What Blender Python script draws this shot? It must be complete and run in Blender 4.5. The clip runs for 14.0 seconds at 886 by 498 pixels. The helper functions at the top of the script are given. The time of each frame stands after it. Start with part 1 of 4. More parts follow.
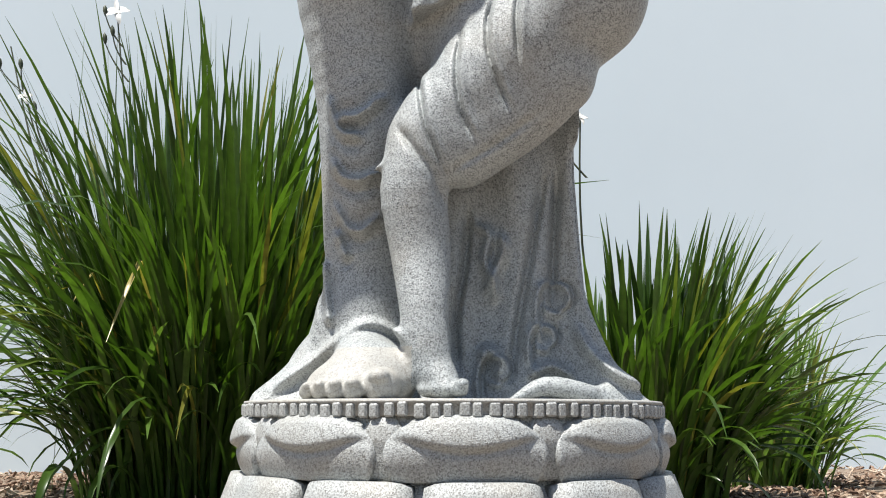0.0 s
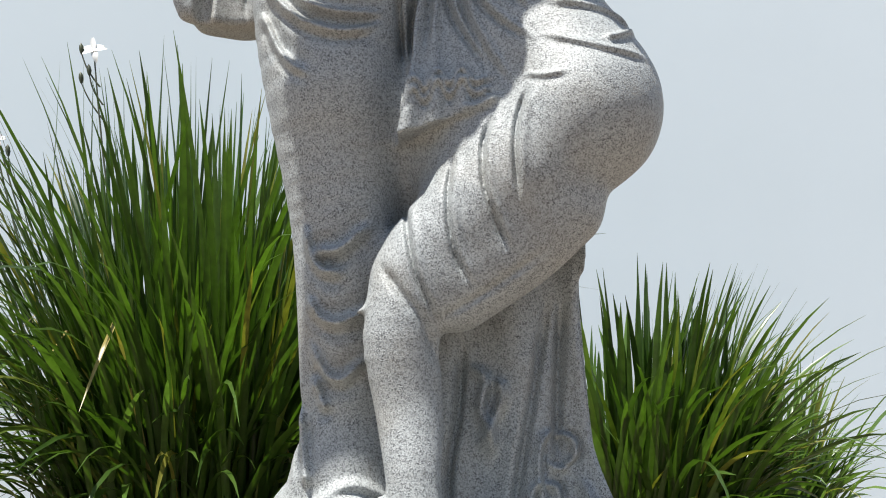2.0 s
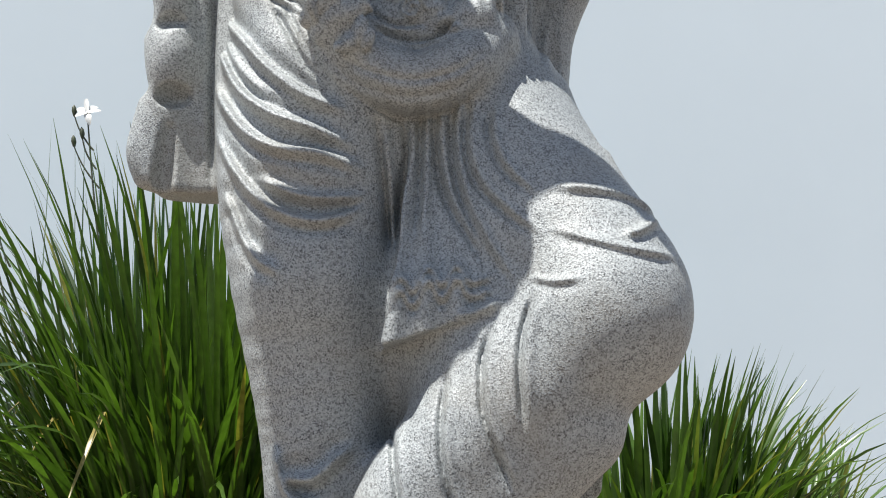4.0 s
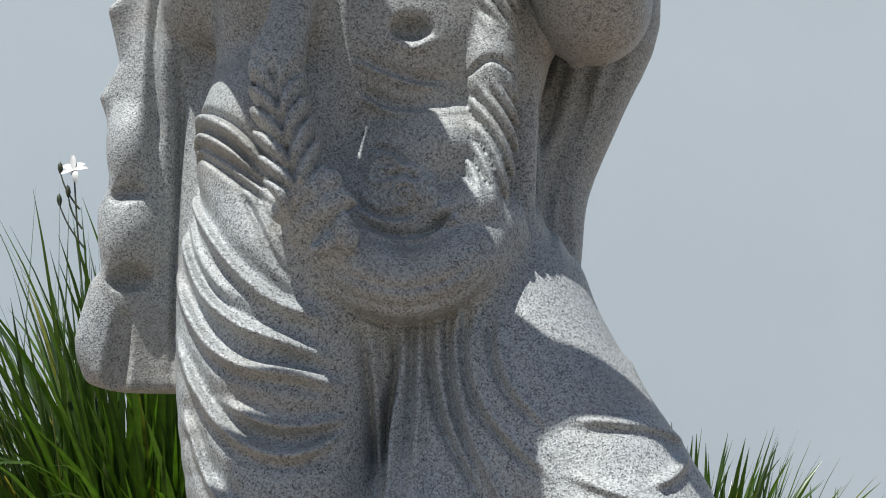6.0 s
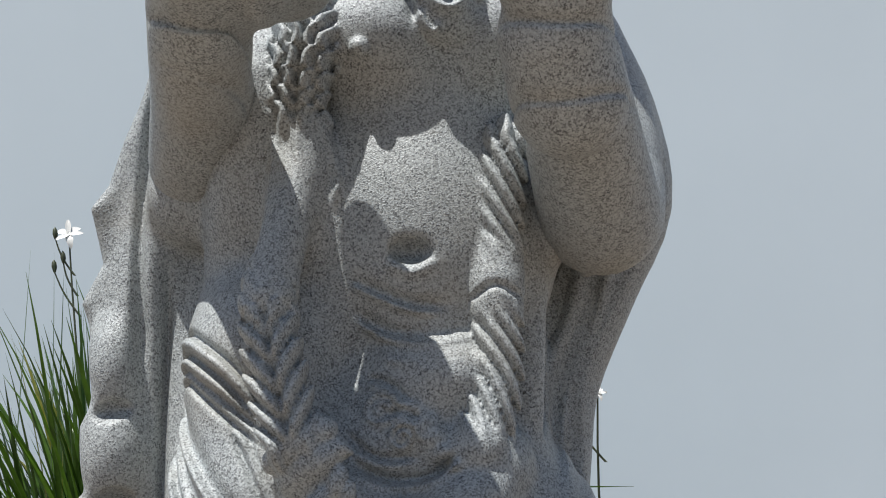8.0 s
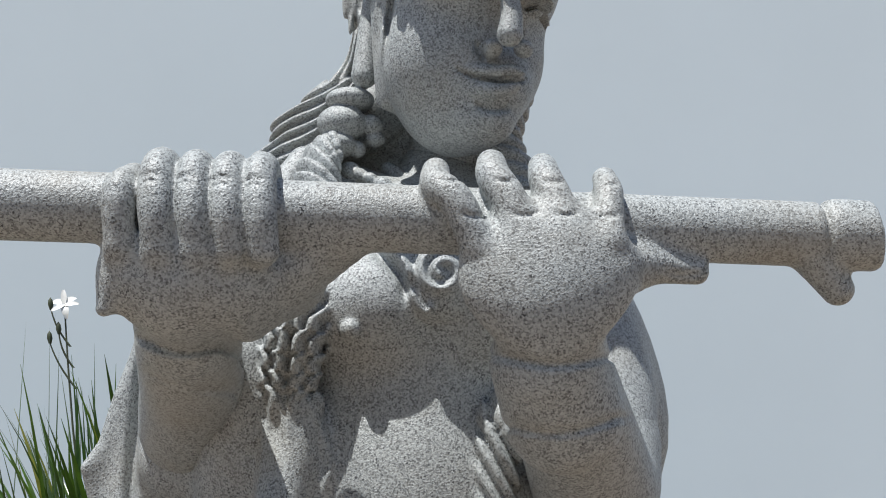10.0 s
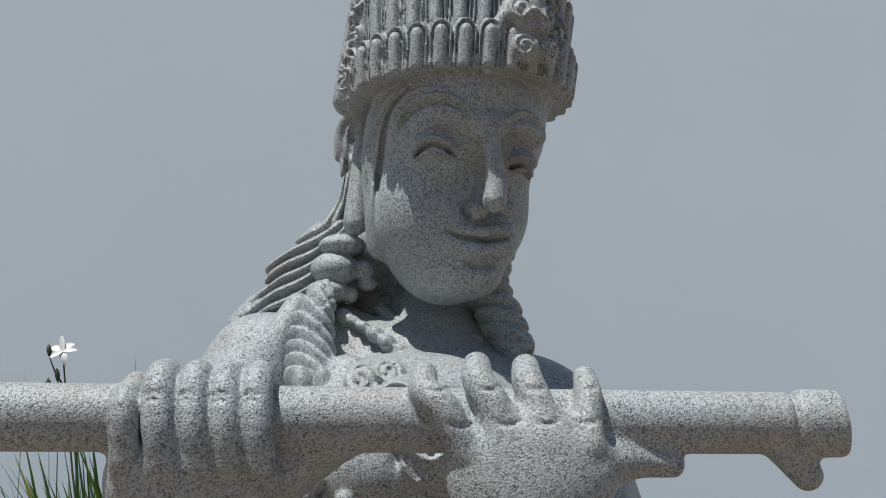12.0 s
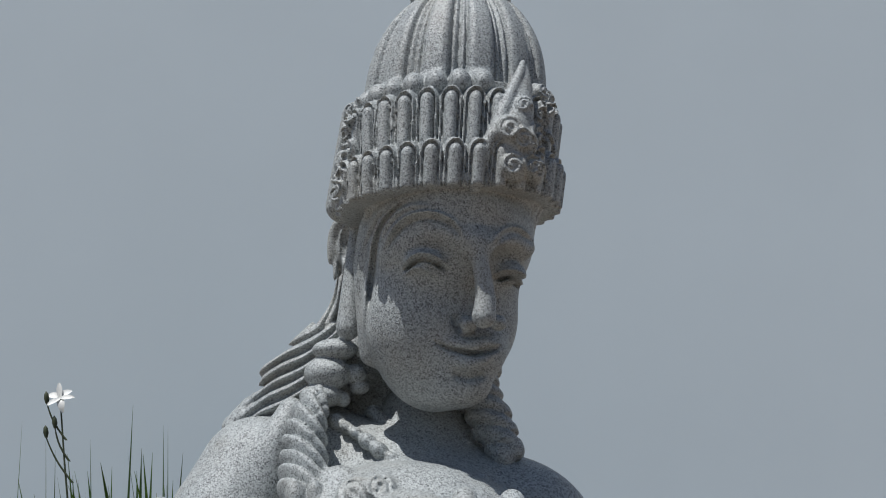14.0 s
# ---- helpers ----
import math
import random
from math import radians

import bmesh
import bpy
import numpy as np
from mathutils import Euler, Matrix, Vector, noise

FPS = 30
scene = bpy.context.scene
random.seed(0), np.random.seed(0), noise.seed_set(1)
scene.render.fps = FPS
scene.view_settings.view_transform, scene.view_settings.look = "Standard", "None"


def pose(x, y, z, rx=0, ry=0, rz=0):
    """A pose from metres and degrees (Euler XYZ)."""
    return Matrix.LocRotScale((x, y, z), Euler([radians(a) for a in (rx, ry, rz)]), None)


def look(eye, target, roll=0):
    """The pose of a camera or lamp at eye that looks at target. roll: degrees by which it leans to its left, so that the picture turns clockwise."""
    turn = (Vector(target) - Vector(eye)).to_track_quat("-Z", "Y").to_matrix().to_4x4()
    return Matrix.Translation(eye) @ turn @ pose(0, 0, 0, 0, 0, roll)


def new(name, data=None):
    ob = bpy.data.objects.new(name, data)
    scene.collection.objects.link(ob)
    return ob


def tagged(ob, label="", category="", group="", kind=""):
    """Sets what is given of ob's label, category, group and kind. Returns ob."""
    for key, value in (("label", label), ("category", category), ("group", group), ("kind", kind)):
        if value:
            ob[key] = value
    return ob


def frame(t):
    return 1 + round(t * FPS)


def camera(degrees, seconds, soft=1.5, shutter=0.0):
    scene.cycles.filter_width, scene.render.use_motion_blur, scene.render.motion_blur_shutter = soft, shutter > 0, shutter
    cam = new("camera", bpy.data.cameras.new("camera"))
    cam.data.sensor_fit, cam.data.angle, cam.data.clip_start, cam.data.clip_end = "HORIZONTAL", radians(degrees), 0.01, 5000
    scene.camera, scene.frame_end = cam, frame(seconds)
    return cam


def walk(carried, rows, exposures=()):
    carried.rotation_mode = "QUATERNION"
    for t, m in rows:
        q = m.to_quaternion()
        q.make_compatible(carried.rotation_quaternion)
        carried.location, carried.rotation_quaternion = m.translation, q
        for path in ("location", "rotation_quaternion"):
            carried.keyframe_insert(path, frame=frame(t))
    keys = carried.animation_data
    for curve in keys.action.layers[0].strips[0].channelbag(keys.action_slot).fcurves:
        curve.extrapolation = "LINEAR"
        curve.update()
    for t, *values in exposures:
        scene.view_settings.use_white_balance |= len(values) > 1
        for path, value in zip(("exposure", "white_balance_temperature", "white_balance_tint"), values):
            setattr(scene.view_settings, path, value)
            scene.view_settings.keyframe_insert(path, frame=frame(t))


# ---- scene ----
# Lengths are given in units of the pedestal's own scale; K turns them into metres.
K = 0.72
cam = camera(42.0, 14.0, soft=1.0)
PATH = [
    (0, (0.022, -1.45, 0.383), (-0.025, 0.528, 0.671), 0.1),
    (0.5, (0.008, -1.427, 0.424), (-0.015, 0.552, 0.71), -0.1),
    (1, (0.008, -1.396, 0.465), (-0.012, 0.582, 0.763), -0.3),
    (1.5, (0.028, -1.36, 0.51), (-0.018, 0.617, 0.81), -0.2),
    (2, (0.018, -1.319, 0.563), (-0.011, 0.659, 0.858), -0.3),
    (2.2, (0.018, -1.302, 0.576), (-0.012, 0.673, 0.891), -0.2),
    (4.3, (0.046, -1.142, 0.82), (-0.007, 0.831, 1.144), -0.4),
    (4.5, (0.052, -1.125, 0.841), (-0.007, 0.847, 1.173), -0.0),
    (5, (0.047, -1.092, 0.894), (-0.003, 0.879, 1.23), -0.1),
    (5.5, (0.04, -1.061, 0.941), (-0.009, 0.909, 1.281), -0.1),
    (6, (0.038, -1.04, 0.988), (-0.012, 0.929, 1.333), -0.2),
    (6.5, (0.035, -1.024, 1.047), (-0.013, 0.944, 1.397), -0.3),
    (7, (0.035, -1.016, 1.09), (-0.012, 0.951, 1.449), -0.3),
    (7.5, (0.036, -1.013, 1.139), (-0.008, 0.954, 1.5), -0.5),
    (8, (0.037, -1.014, 1.179), (-0.013, 0.951, 1.546), -0.5),
    (8.5, (0.042, -1.023, 1.228), (-0.015, 0.94, 1.603), -0.4),
    (9, (0.032, -1.022, 1.29), (0.004, 0.942, 1.671), -0.5),
    (9.2, (0.037, -1.027, 1.315), (-0.001, 0.935, 1.701), -0.4),
    (11.3, (0.049, -1.078, 1.519), (0.007, 0.892, 1.865), -1.1),
    (11.5, (0.051, -1.089, 1.527), (0.013, 0.879, 1.883), -1.3),
    (12, (0.055, -1.115, 1.55), (0.016, 0.85, 1.924), -1.4),
    (12.5, (0.053, -1.132, 1.575), (0.014, 0.83, 1.96), -1.5),
    (13, (0.054, -1.141, 1.598), (0.014, 0.816, 2.006), -1.4),
    (13.5, (0.059, -1.148, 1.613), (0.028, 0.809, 2.024), -1.5),
    (14, (0.066, -1.155, 1.634), (0.031, 0.802, 2.045), -1.5),
]
walk(cam, [(t, look([K * c for c in eye], [K * c for c in target], roll)) for t, eye, target, roll in PATH],
     exposures=[(0, 0.66, 6500, 10), (2.2, 0.69, 6480, 10), (4.4, 0.52, 6370, 10), (6.5, 0.21, 6330, 10), (7.5, 0.18, 6320, 10), (9.0, 0.29, 6300, 10), (11.5, -0.07, 6260, 10), (12.5, -0.26, 6240, 10), (14, -0.33, 6190, 10)])


# ---------- light ----------
SUN = Vector((-0.285, -0.245, 1.0)).normalized()
world = bpy.data.worlds.new("sky")
scene.world = world
world.use_nodes = True
wn = world.node_tree.nodes
sky = wn.new("ShaderNodeTexSky")
sky.sky_type, sky.sun_disc = "NISHITA", False
sky.sun_elevation = math.asin(SUN.z)
sky.sun_rotation = math.atan2(SUN.x, SUN.y)
world.node_tree.links.new(sky.outputs[0], wn["Background"].inputs[0])
wn["Background"].inputs[1].default_value = 0.074
sun = new("sun", bpy.data.lights.new("sun", "SUN"))
sun.data.energy, sun.data.angle, sun.data.color = 5.0, radians(0.6), (1.0, 0.965, 0.91)
sun.matrix_world = look(SUN * 20, (0, 0, 0))


# ---------- materials ----------
def material(name, rough=0.7, spec=0.4):
    m = bpy.data.materials.new(name)
    m.use_nodes = True
    b = m.node_tree.nodes["Principled BSDF"]
    b.inputs["Roughness"].default_value = rough
    b.inputs["Specular IOR Level"].default_value = spec
    return m, m.node_tree.nodes, m.node_tree.links, b


def noise_node(n, l, vec, scale, detail=4, rough=0.55):
    t = n.new("ShaderNodeTexNoise")
    t.inputs["Scale"].default_value, t.inputs["Detail"].default_value, t.inputs["Roughness"].default_value = scale, detail, rough
    l.new(vec, t.inputs["Vector"])
    return t.outputs["Fac"]


def ramp(n, l, fac, *stops):
    r = n.new("ShaderNodeValToRGB")
    e = r.color_ramp.elements
    while len(e) < len(stops):
        e.new(0.5)
    for el, (p, c) in zip(e, stops):
        el.position, el.color = p, (*c, 1) if isinstance(c, tuple) else (c, c, c, 1)
    l.new(fac, r.inputs[0])
    return r.outputs[0]


def mix(n, l, fac, a, b, mode="MIX"):
    x = n.new("ShaderNodeMix")
    x.data_type, x.blend_type = "RGBA", mode
    for s, v in ((x.inputs[0], fac), (x.inputs[6], a), (x.inputs[7], b)):
        if isinstance(v, float):
            s.default_value = v
        elif isinstance(v, tuple):
            s.default_value = (*v, 1)
        else:
            l.new(v, s)
    return x.outputs[2]


def bump(n, l, b, height, strength, distance):
    u = n.new("ShaderNodeBump")
    u.inputs["Strength"].default_value, u.inputs["Distance"].default_value = strength, distance
    l.new(height, u.inputs["Height"])
    l.new(u.outputs[0], b.inputs["Normal"])


def granite(name, dust=0.0):
    m, n, l, b = material(name, 0.5, 0.4)
    c = n.new("ShaderNodeTexCoord").outputs["Object"]
    big = noise_node(n, l, c, 5, 3)
    mid = noise_node(n, l, c, 150, 3, 0.6)
    fine = noise_node(n, l, c, 850, 2, 0.6)
    v = n.new("ShaderNodeTexVoronoi")
    v.inputs["Scale"].default_value = 950
    l.new(c, v.inputs["Vector"])
    v2 = n.new("ShaderNodeTexVoronoi")
    v2.inputs["Scale"].default_value = 600
    l.new(c, v2.inputs["Vector"])
    base = ramp(n, l, big, (0.3, (0.345, 0.37, 0.372)), (0.7, (0.415, 0.436, 0.428)))
    grains = ramp(n, l, v.outputs["Color"], (0.1, 0.43), (0.42, 0.97), (0.8, 1.27))
    col = mix(n, l, 1.0, base, grains, "MULTIPLY")
    # black mica specks, in loose clusters
    speck = ramp(n, l, fine, (0.56, 0.0), (0.62, 1.0))
    where = ramp(n, l, mid, (0.4, 0.25), (0.62, 1.0))
    mask = mix(n, l, 1.0, speck, where, "MULTIPLY")
    col = mix(n, l, mask, col, (0.055, 0.058, 0.062))
    spots = ramp(n, l, v2.outputs["Distance"], (0.12, 1.0), (0.22, 0.0))
    pick = ramp(n, l, v2.outputs["Color"], (0.50, 0.0), (0.60, 0.85))
    col = mix(n, l, mix(n, l, 1.0, spots, pick, "MULTIPLY"), col, (0.075, 0.075, 0.08))
    # rusty and dusty patches
    stain = ramp(n, l, noise_node(n, l, c, 13, 4), (0.5, 0.0), (0.75, 0.35))
    col = mix(n, l, stain, col, (0.36, 0.32, 0.25))
    if dust:
        # cream tint: dust, and on the platform also painted sunlight
        pale = ramp(n, l, noise_node(n, l, c, 30, 4), (0.3, dust), (0.7, dust * 0.55))
        col = mix(n, l, pale, col, (0.44, 0.405, 0.345))
    l.new(col, b.inputs["Base Color"])
    l.new(ramp(n, l, fine, (0.3, 0.30), (0.7, 0.55)), b.inputs["Roughness"])
    bump(n, l, b, mix(n, l, 0.7, mid, fine), 0.6, 0.0015)
    return m


STONE = granite("granite")
# cream dust on the foot; on the platform it also paints in sun glare
STONE_DUSTY_SUNLIT = granite("dusty sunlit granite", 0.62)
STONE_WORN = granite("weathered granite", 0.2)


def leaf_material(name, dark, light, tip):
    m, n, l, b = material(name, 0.3, 0.5)
    info = n.new("ShaderNodeObjectInfo").outputs["Random"]
    geo = n.new("ShaderNodeNewGeometry").outputs["Random Per Island"]
    add = n.new("ShaderNodeMath")
    add.operation = "ADD"
    l.new(info, add.inputs[0]), l.new(geo, add.inputs[1])
    wrap = n.new("ShaderNodeMath")
    wrap.operation = "FRACT"
    l.new(add.outputs[0], wrap.inputs[0])
    col = ramp(n, l, wrap.outputs[0], (0.0, dark), (0.55, light), (0.9, light), (0.96, tip))
    c = n.new("ShaderNodeTexCoord").outputs["Object"]
    streak = ramp(n, l, noise_node(n, l, c, 35, 3), (0.3, 0.7), (0.7, 1.2))
    col = mix(n, l, 1.0, col, streak, "MULTIPLY")
    l.new(col, b.inputs["Base Color"])
    tr = n.new("ShaderNodeBsdfTranslucent")
    l.new(mix(n, l, 1.0, col, (1.3, 1.5, 0.5), "MULTIPLY"), tr.inputs[0])
    ms = n.new("ShaderNodeMixShader")
    ms.inputs[0].default_value = 0.3
    l.new(b.outputs[0], ms.inputs[1]), l.new(tr.outputs[0], ms.inputs[2])
    l.new(ms.outputs[0], n["Material Output"].inputs[0])
    return m


LEAF = leaf_material("iris leaf", (0.025, 0.055, 0.009), (0.068, 0.130, 0.020), (0.20, 0.20, 0.04))
LEAF_YOUNG = leaf_material("pale iris leaf", (0.055, 0.115, 0.025), (0.12, 0.20, 0.05), (0.25, 0.26, 0.08))
DRY = leaf_material("dry leaf", (0.30, 0.20, 0.08), (0.36, 0.30, 0.10), (0.22, 0.10, 0.05))


def plain(name, col, rough, scale, vary=0.15, bump_d=0.0):
    m, n, l, b = material(name, rough)
    c = n.new("ShaderNodeTexCoord").outputs["Object"]
    f = noise_node(n, l, c, scale, 5)
    col = mix(n, l, 1.0, col, ramp(n, l, f, (0.3, 1 - vary), (0.7, 1 + vary)), "MULTIPLY")
    l.new(col, b.inputs["Base Color"])
    if bump_d:
        bump(n, l, b, f, 0.6, bump_d)
    return m


PETAL = plain("white petal", (0.82, 0.82, 0.78), 0.5, 40)
BUD = plain("dark flower stalk", (0.05, 0.06, 0.03), 0.5, 40)
WALL = plain("grey-blue wall paint", (0.705, 0.80, 0.85), 0.9, 1.2, 0.02, 0.0)
SOIL = plain("mulched soil", (0.20, 0.155, 0.115), 0.95, 45, 0.5, 0.02)


def chip_material():
    m, n, l, b = material("bark chip", 0.85)
    r = n.new("ShaderNodeNewGeometry").outputs["Random Per Island"]
    col = ramp(n, l, r, (0.0, (0.10, 0.06, 0.04)), (0.4, (0.25, 0.16, 0.11)), (0.8, (0.38, 0.28, 0.20)), (1.0, (0.55, 0.47, 0.38)))
    c = n.new("ShaderNodeTexCoord").outputs["Object"]
    col = mix(n, l, 1.0, col, ramp(n, l, noise_node(n, l, c, 120, 4), (0.3, 0.65), (0.7, 1.2)), "MULTIPLY")
    l.new(col, b.inputs["Base Color"])
    return m


CHIP = chip_material()


# ---------- meshes ----------
def mesh_object(name, verts, faces, mat, parent=None, label="", smooth=True):
    """One mesh object from arrays in survey units."""
    me = bpy.data.meshes.new(name)
    if isinstance(verts, np.ndarray) and isinstance(faces, np.ndarray):
        k = faces.shape[1]
        me.vertices.add(len(verts))
        me.vertices.foreach_set("co", (verts * K).astype(np.float32).ravel())
        me.loops.add(faces.size)
        me.loops.foreach_set("vertex_index", faces.astype(np.int32).ravel())
        me.polygons.add(len(faces))
        me.polygons.foreach_set("loop_start", np.arange(0, faces.size, k, dtype=np.int32))
        me.update(calc_edges=True)
    else:
        me.from_pydata([[K * c for c in v] for v in verts], [], faces)
    me.polygons.foreach_set("use_smooth", [smooth] * len(me.polygons))
    me.materials.append(mat)
    ob = new(name, me)
    ob.parent = parent
    if label:
        ob["label"] = label
    return ob


def spot(x, y, z, turn=0.0):
    return pose(K * x, K * y, K * z, 0, 0, turn)


# ---------- a carving tool: stone as a distance field ----------
class Block:
    """A block of stone on a grid; shapes are joined softly and lines are cut or raised."""

    def __init__(self, lo, hi, h):
        self.lo, self.h = np.array(lo, float), h
        self.n = np.ceil((np.array(hi) - self.lo) / h).astype(int) + 1
        self.f = np.full(self.n, 0.2, np.float32)
        self.ax = [self.lo[i] + h * np.arange(self.n[i]) for i in range(3)]

    def cut_out(self, lo, hi):
        a = [int(np.clip(math.floor((lo[i] - self.lo[i]) / self.h), 0, self.n[i])) for i in range(3)]
        b = [int(np.clip(math.ceil((hi[i] - self.lo[i]) / self.h) + 1, 0, self.n[i])) for i in range(3)]
        s = tuple(slice(p, q) for p, q in zip(a, b))
        if any(p >= q for p, q in zip(a, b)):
            return None, None
        x, y, z = (self.ax[i][s[i]].astype(np.float32) for i in range(3))
        return s, (x[:, None, None], y[None, :, None], z[None, None, :])

    def join(self, s, d, k):
        f = self.f[s]
        if k <= 0:
            np.minimum(f, d, out=f)
            return
        t = np.clip(0.5 + 0.5 * (f - d) / k, 0, 1)
        f[...] = f + (d - f) * t - k * t * (1 - t)

    def carve(self, s, d, k):
        f = self.f[s]
        t = np.clip(0.5 - 0.5 * (f + d) / k, 0, 1)
        f[...] = f + (-d - f) * t + k * t * (1 - t)

    def ball(self, c, r, k=0.012, turn=(0, 0, 0), away=False):
        """An ellipsoid, turned by degrees."""
        m = np.array(Euler([radians(a) for a in turn]).to_matrix()).T
        pad = max(r) + k + 3 * self.h
        s, g = self.cut_out([q - pad for q in c], [q + pad for q in c])
        if s is None:
            return self
        p = [g[i] - c[i] for i in range(3)]
        q = [m[i][0] * p[0] + m[i][1] * p[1] + m[i][2] * p[2] for i in range(3)]
        k0 = np.sqrt(sum((q[i] / r[i]) ** 2 for i in range(3)))
        k1 = np.sqrt(sum((q[i] / r[i] ** 2) ** 2 for i in range(3))) + 1e-6
        d = k0 * (k0 - 1) / k1
        (self.carve if away else self.join)(s, d, k)
        return self

    def tube(self, pts, k=0.015, deep=1.0, weave=None, away=False, smooth=4):
        """A bar through (x, y, z, radius); deep stretches it along y. weave: (pitch, depth, slant) cuts a plait into it."""
        pts = curve(pts, smooth) if len(pts) > 2 else np.array(pts, float)
        r = pts[:, 3].max() * max(1, deep) + k + 0.004 + 2 * self.h
        s, g = self.cut_out(pts[:, :3].min(0) - r, pts[:, :3].max(0) + r)
        if s is None:
            return self
        best, run, sides, lengths = None, 0.0, 0.0, 0.0
        for a, b in zip(pts[:-1], pts[1:]):
            ab = b[:3] - a[:3]
            w = np.array([1, 1 / deep ** 2, 1])
            pa = [g[i] - a[i] for i in range(3)]
            t = np.clip(sum(pa[i] * ab[i] * w[i] for i in range(3)) / max(1e-9, (ab * ab * w).sum()), 0, 1)
            q = [pa[i] - t * ab[i] for i in range(3)]
            d = np.sqrt(q[0] ** 2 + (q[1] / deep) ** 2 + q[2] ** 2) - (a[3] + t * (b[3] - a[3]))
            near = True if best is None else d < best
            if weave:
                length = np.linalg.norm(ab)
                side = (q[0] * ab[2] - q[2] * ab[0]) / max(1e-6, math.hypot(ab[0], ab[2])) + 0 * d
                sides, lengths = np.where(near, side, sides), np.where(near, run + t * length, lengths)
                run += length
            best = d if best is None else np.minimum(best, d)
        if weave:
            ph = lengths / weave[0] + (np.abs(sides) if weave[2] < 0 else sides) * abs(weave[2]) / weave[0]
            saw = np.abs(ph - np.floor(ph) - 0.5) * 2
            best = best + weave[1] * (1 - saw) ** 2
            if weave[2] < 0:
                best = best + weave[1] * 0.9 * np.exp(-(sides / 0.0025) ** 2)
        (self.carve if away else self.join)(s, best, max(k, 1e-4))
        return self

    def line(self, pts, w, depth, y=(-0.4, 0.0), smooth=5, taper=True):
        """A groove (depth above 0) or ridge (below 0) along a line of (x, z), on the faces whose y lies in the range."""
        p = curve([(a, c) for a, c in pts], smooth)
        pad = 2.6 * w + 2 * self.h
        s, g = self.cut_out((p[:, 0].min() - pad, y[0], p[:, 1].min() - pad), (p[:, 0].max() + pad, y[1], p[:, 1].max() + pad))
        if s is None:
            return self
        x, z = g[0][:, 0, :], g[2][0, :, :]
        best = np.full(np.broadcast(x, z).shape, 9.0, np.float32)
        fade = np.ones_like(best)
        total = len(p) - 1
        for i, (a, b) in enumerate(zip(p[:-1], p[1:])):
            ab = b - a
            t = np.clip(((x - a[0]) * ab[0] + (z - a[1]) * ab[1]) / max(1e-9, ab @ ab), 0, 1)
            d = np.hypot(x - a[0] - t * ab[0], z - a[1] - t * ab[1])
            u = (i + t) / total
            fade = np.where(d < best, np.clip(5 * np.minimum(u, 1 - u) + 0.15, 0, 1) if taper else 1.0, fade)
            best = np.minimum(best, d)
        self.f[s] += (depth * fade * np.exp(-(best / w) ** 2))[:, None, :]
        return self

    def shape(self, lo, hi, fn, k=0.02):
        s, g = self.cut_out(lo, hi)
        self.join(s, fn(*g), k)
        return self

    def surface(self):
        """The stone's skin as vertices and quads."""
        f, n = self.f, self.n
        for i in range(3):
            e = [slice(None)] * 3
            for j in (0, -1):
                e[i] = j
                f[tuple(e)] = np.maximum(f[tuple(e)], 0.3 * self.h)
        s = f < 0
        c = np.zeros([q - 1 for q in n], np.int8)
        for o in range(8):
            a, b, d = o & 1, o >> 1 & 1, o >> 2
            c += s[a:n[0] - 1 + a, b:n[1] - 1 + b, d:n[2] - 1 + d]
        act = (c > 0) & (c < 8)
        ijk = np.argwhere(act)
        index = np.full(act.shape, -1, np.int32)
        index[act] = np.arange(len(ijk))
        pos, cnt = np.zeros((len(ijk), 3)), np.zeros(len(ijk))
        for a in range(8):
            for bit in range(3):
                if a >> bit & 1:
                    continue
                ca = np.array([a & 1, a >> 1 & 1, a >> 2])
                cb = ca.copy()
                cb[bit] = 1
                fa = f[tuple((ijk + ca).T)]
                fb = f[tuple((ijk + cb).T)]
                x = (fa < 0) != (fb < 0)
                t = np.where(x, fa / np.where(x, fa - fb, 1), 0)
                p = np.repeat(ca[None, :].astype(float), len(ijk), 0)
                p[:, bit] = t
                pos += p * x[:, None]
                cnt += x
        verts = self.lo + self.h * (ijk + pos / cnt[:, None])
        quads = []
        for axis in range(3):
            b, d = (axis + 1) % 3, (axis + 2) % 3
            lo, hi = [slice(1, -1)] * 3, [slice(1, -1)] * 3
            lo[axis], hi[axis] = slice(0, -1), slice(1, None)
            one, two = s[tuple(lo)], s[tuple(hi)]
            e = np.argwhere(one != two)
            flip = two[tuple(e.T)]
            e[:, b] += 1
            e[:, d] += 1
            eb, ed = np.zeros(3, int), np.zeros(3, int)
            eb[b], ed[d] = 1, 1
            q = np.stack([index[tuple(v.T)] for v in (e - eb - ed, e - ed, e, e - eb)], 1)
            q[flip] = q[flip][:, ::-1]
            quads.append(q)
        return verts, np.concatenate(quads)


def blunt(a, b, k=0.010):
    """The larger of two fields, with the edge between them rounded."""
    t = np.clip(0.5 + 0.5 * (a - b) / k, 0, 1)
    return b + (a - b) * t + k * t * (1 - t)


def curve(pts, k):
    """A smooth line through points (Catmull-Rom), k steps a span."""
    p = np.array(pts, float)
    if len(p) < 3 or k < 2:
        return p
    e = np.vstack([2 * p[0] - p[1], p, 2 * p[-1] - p[-2]])
    out = []
    for i in range(len(p) - 1):
        a, b, c, d = e[i:i + 4]
        for t in np.arange(k) / k:
            out.append(0.5 * (2 * b + (c - a) * t + (2 * a - 5 * b + 4 * c - d) * t ** 2 + (3 * b - a - 3 * c + d) * t ** 3))
    out.append(p[-1])
    return np.array(out)


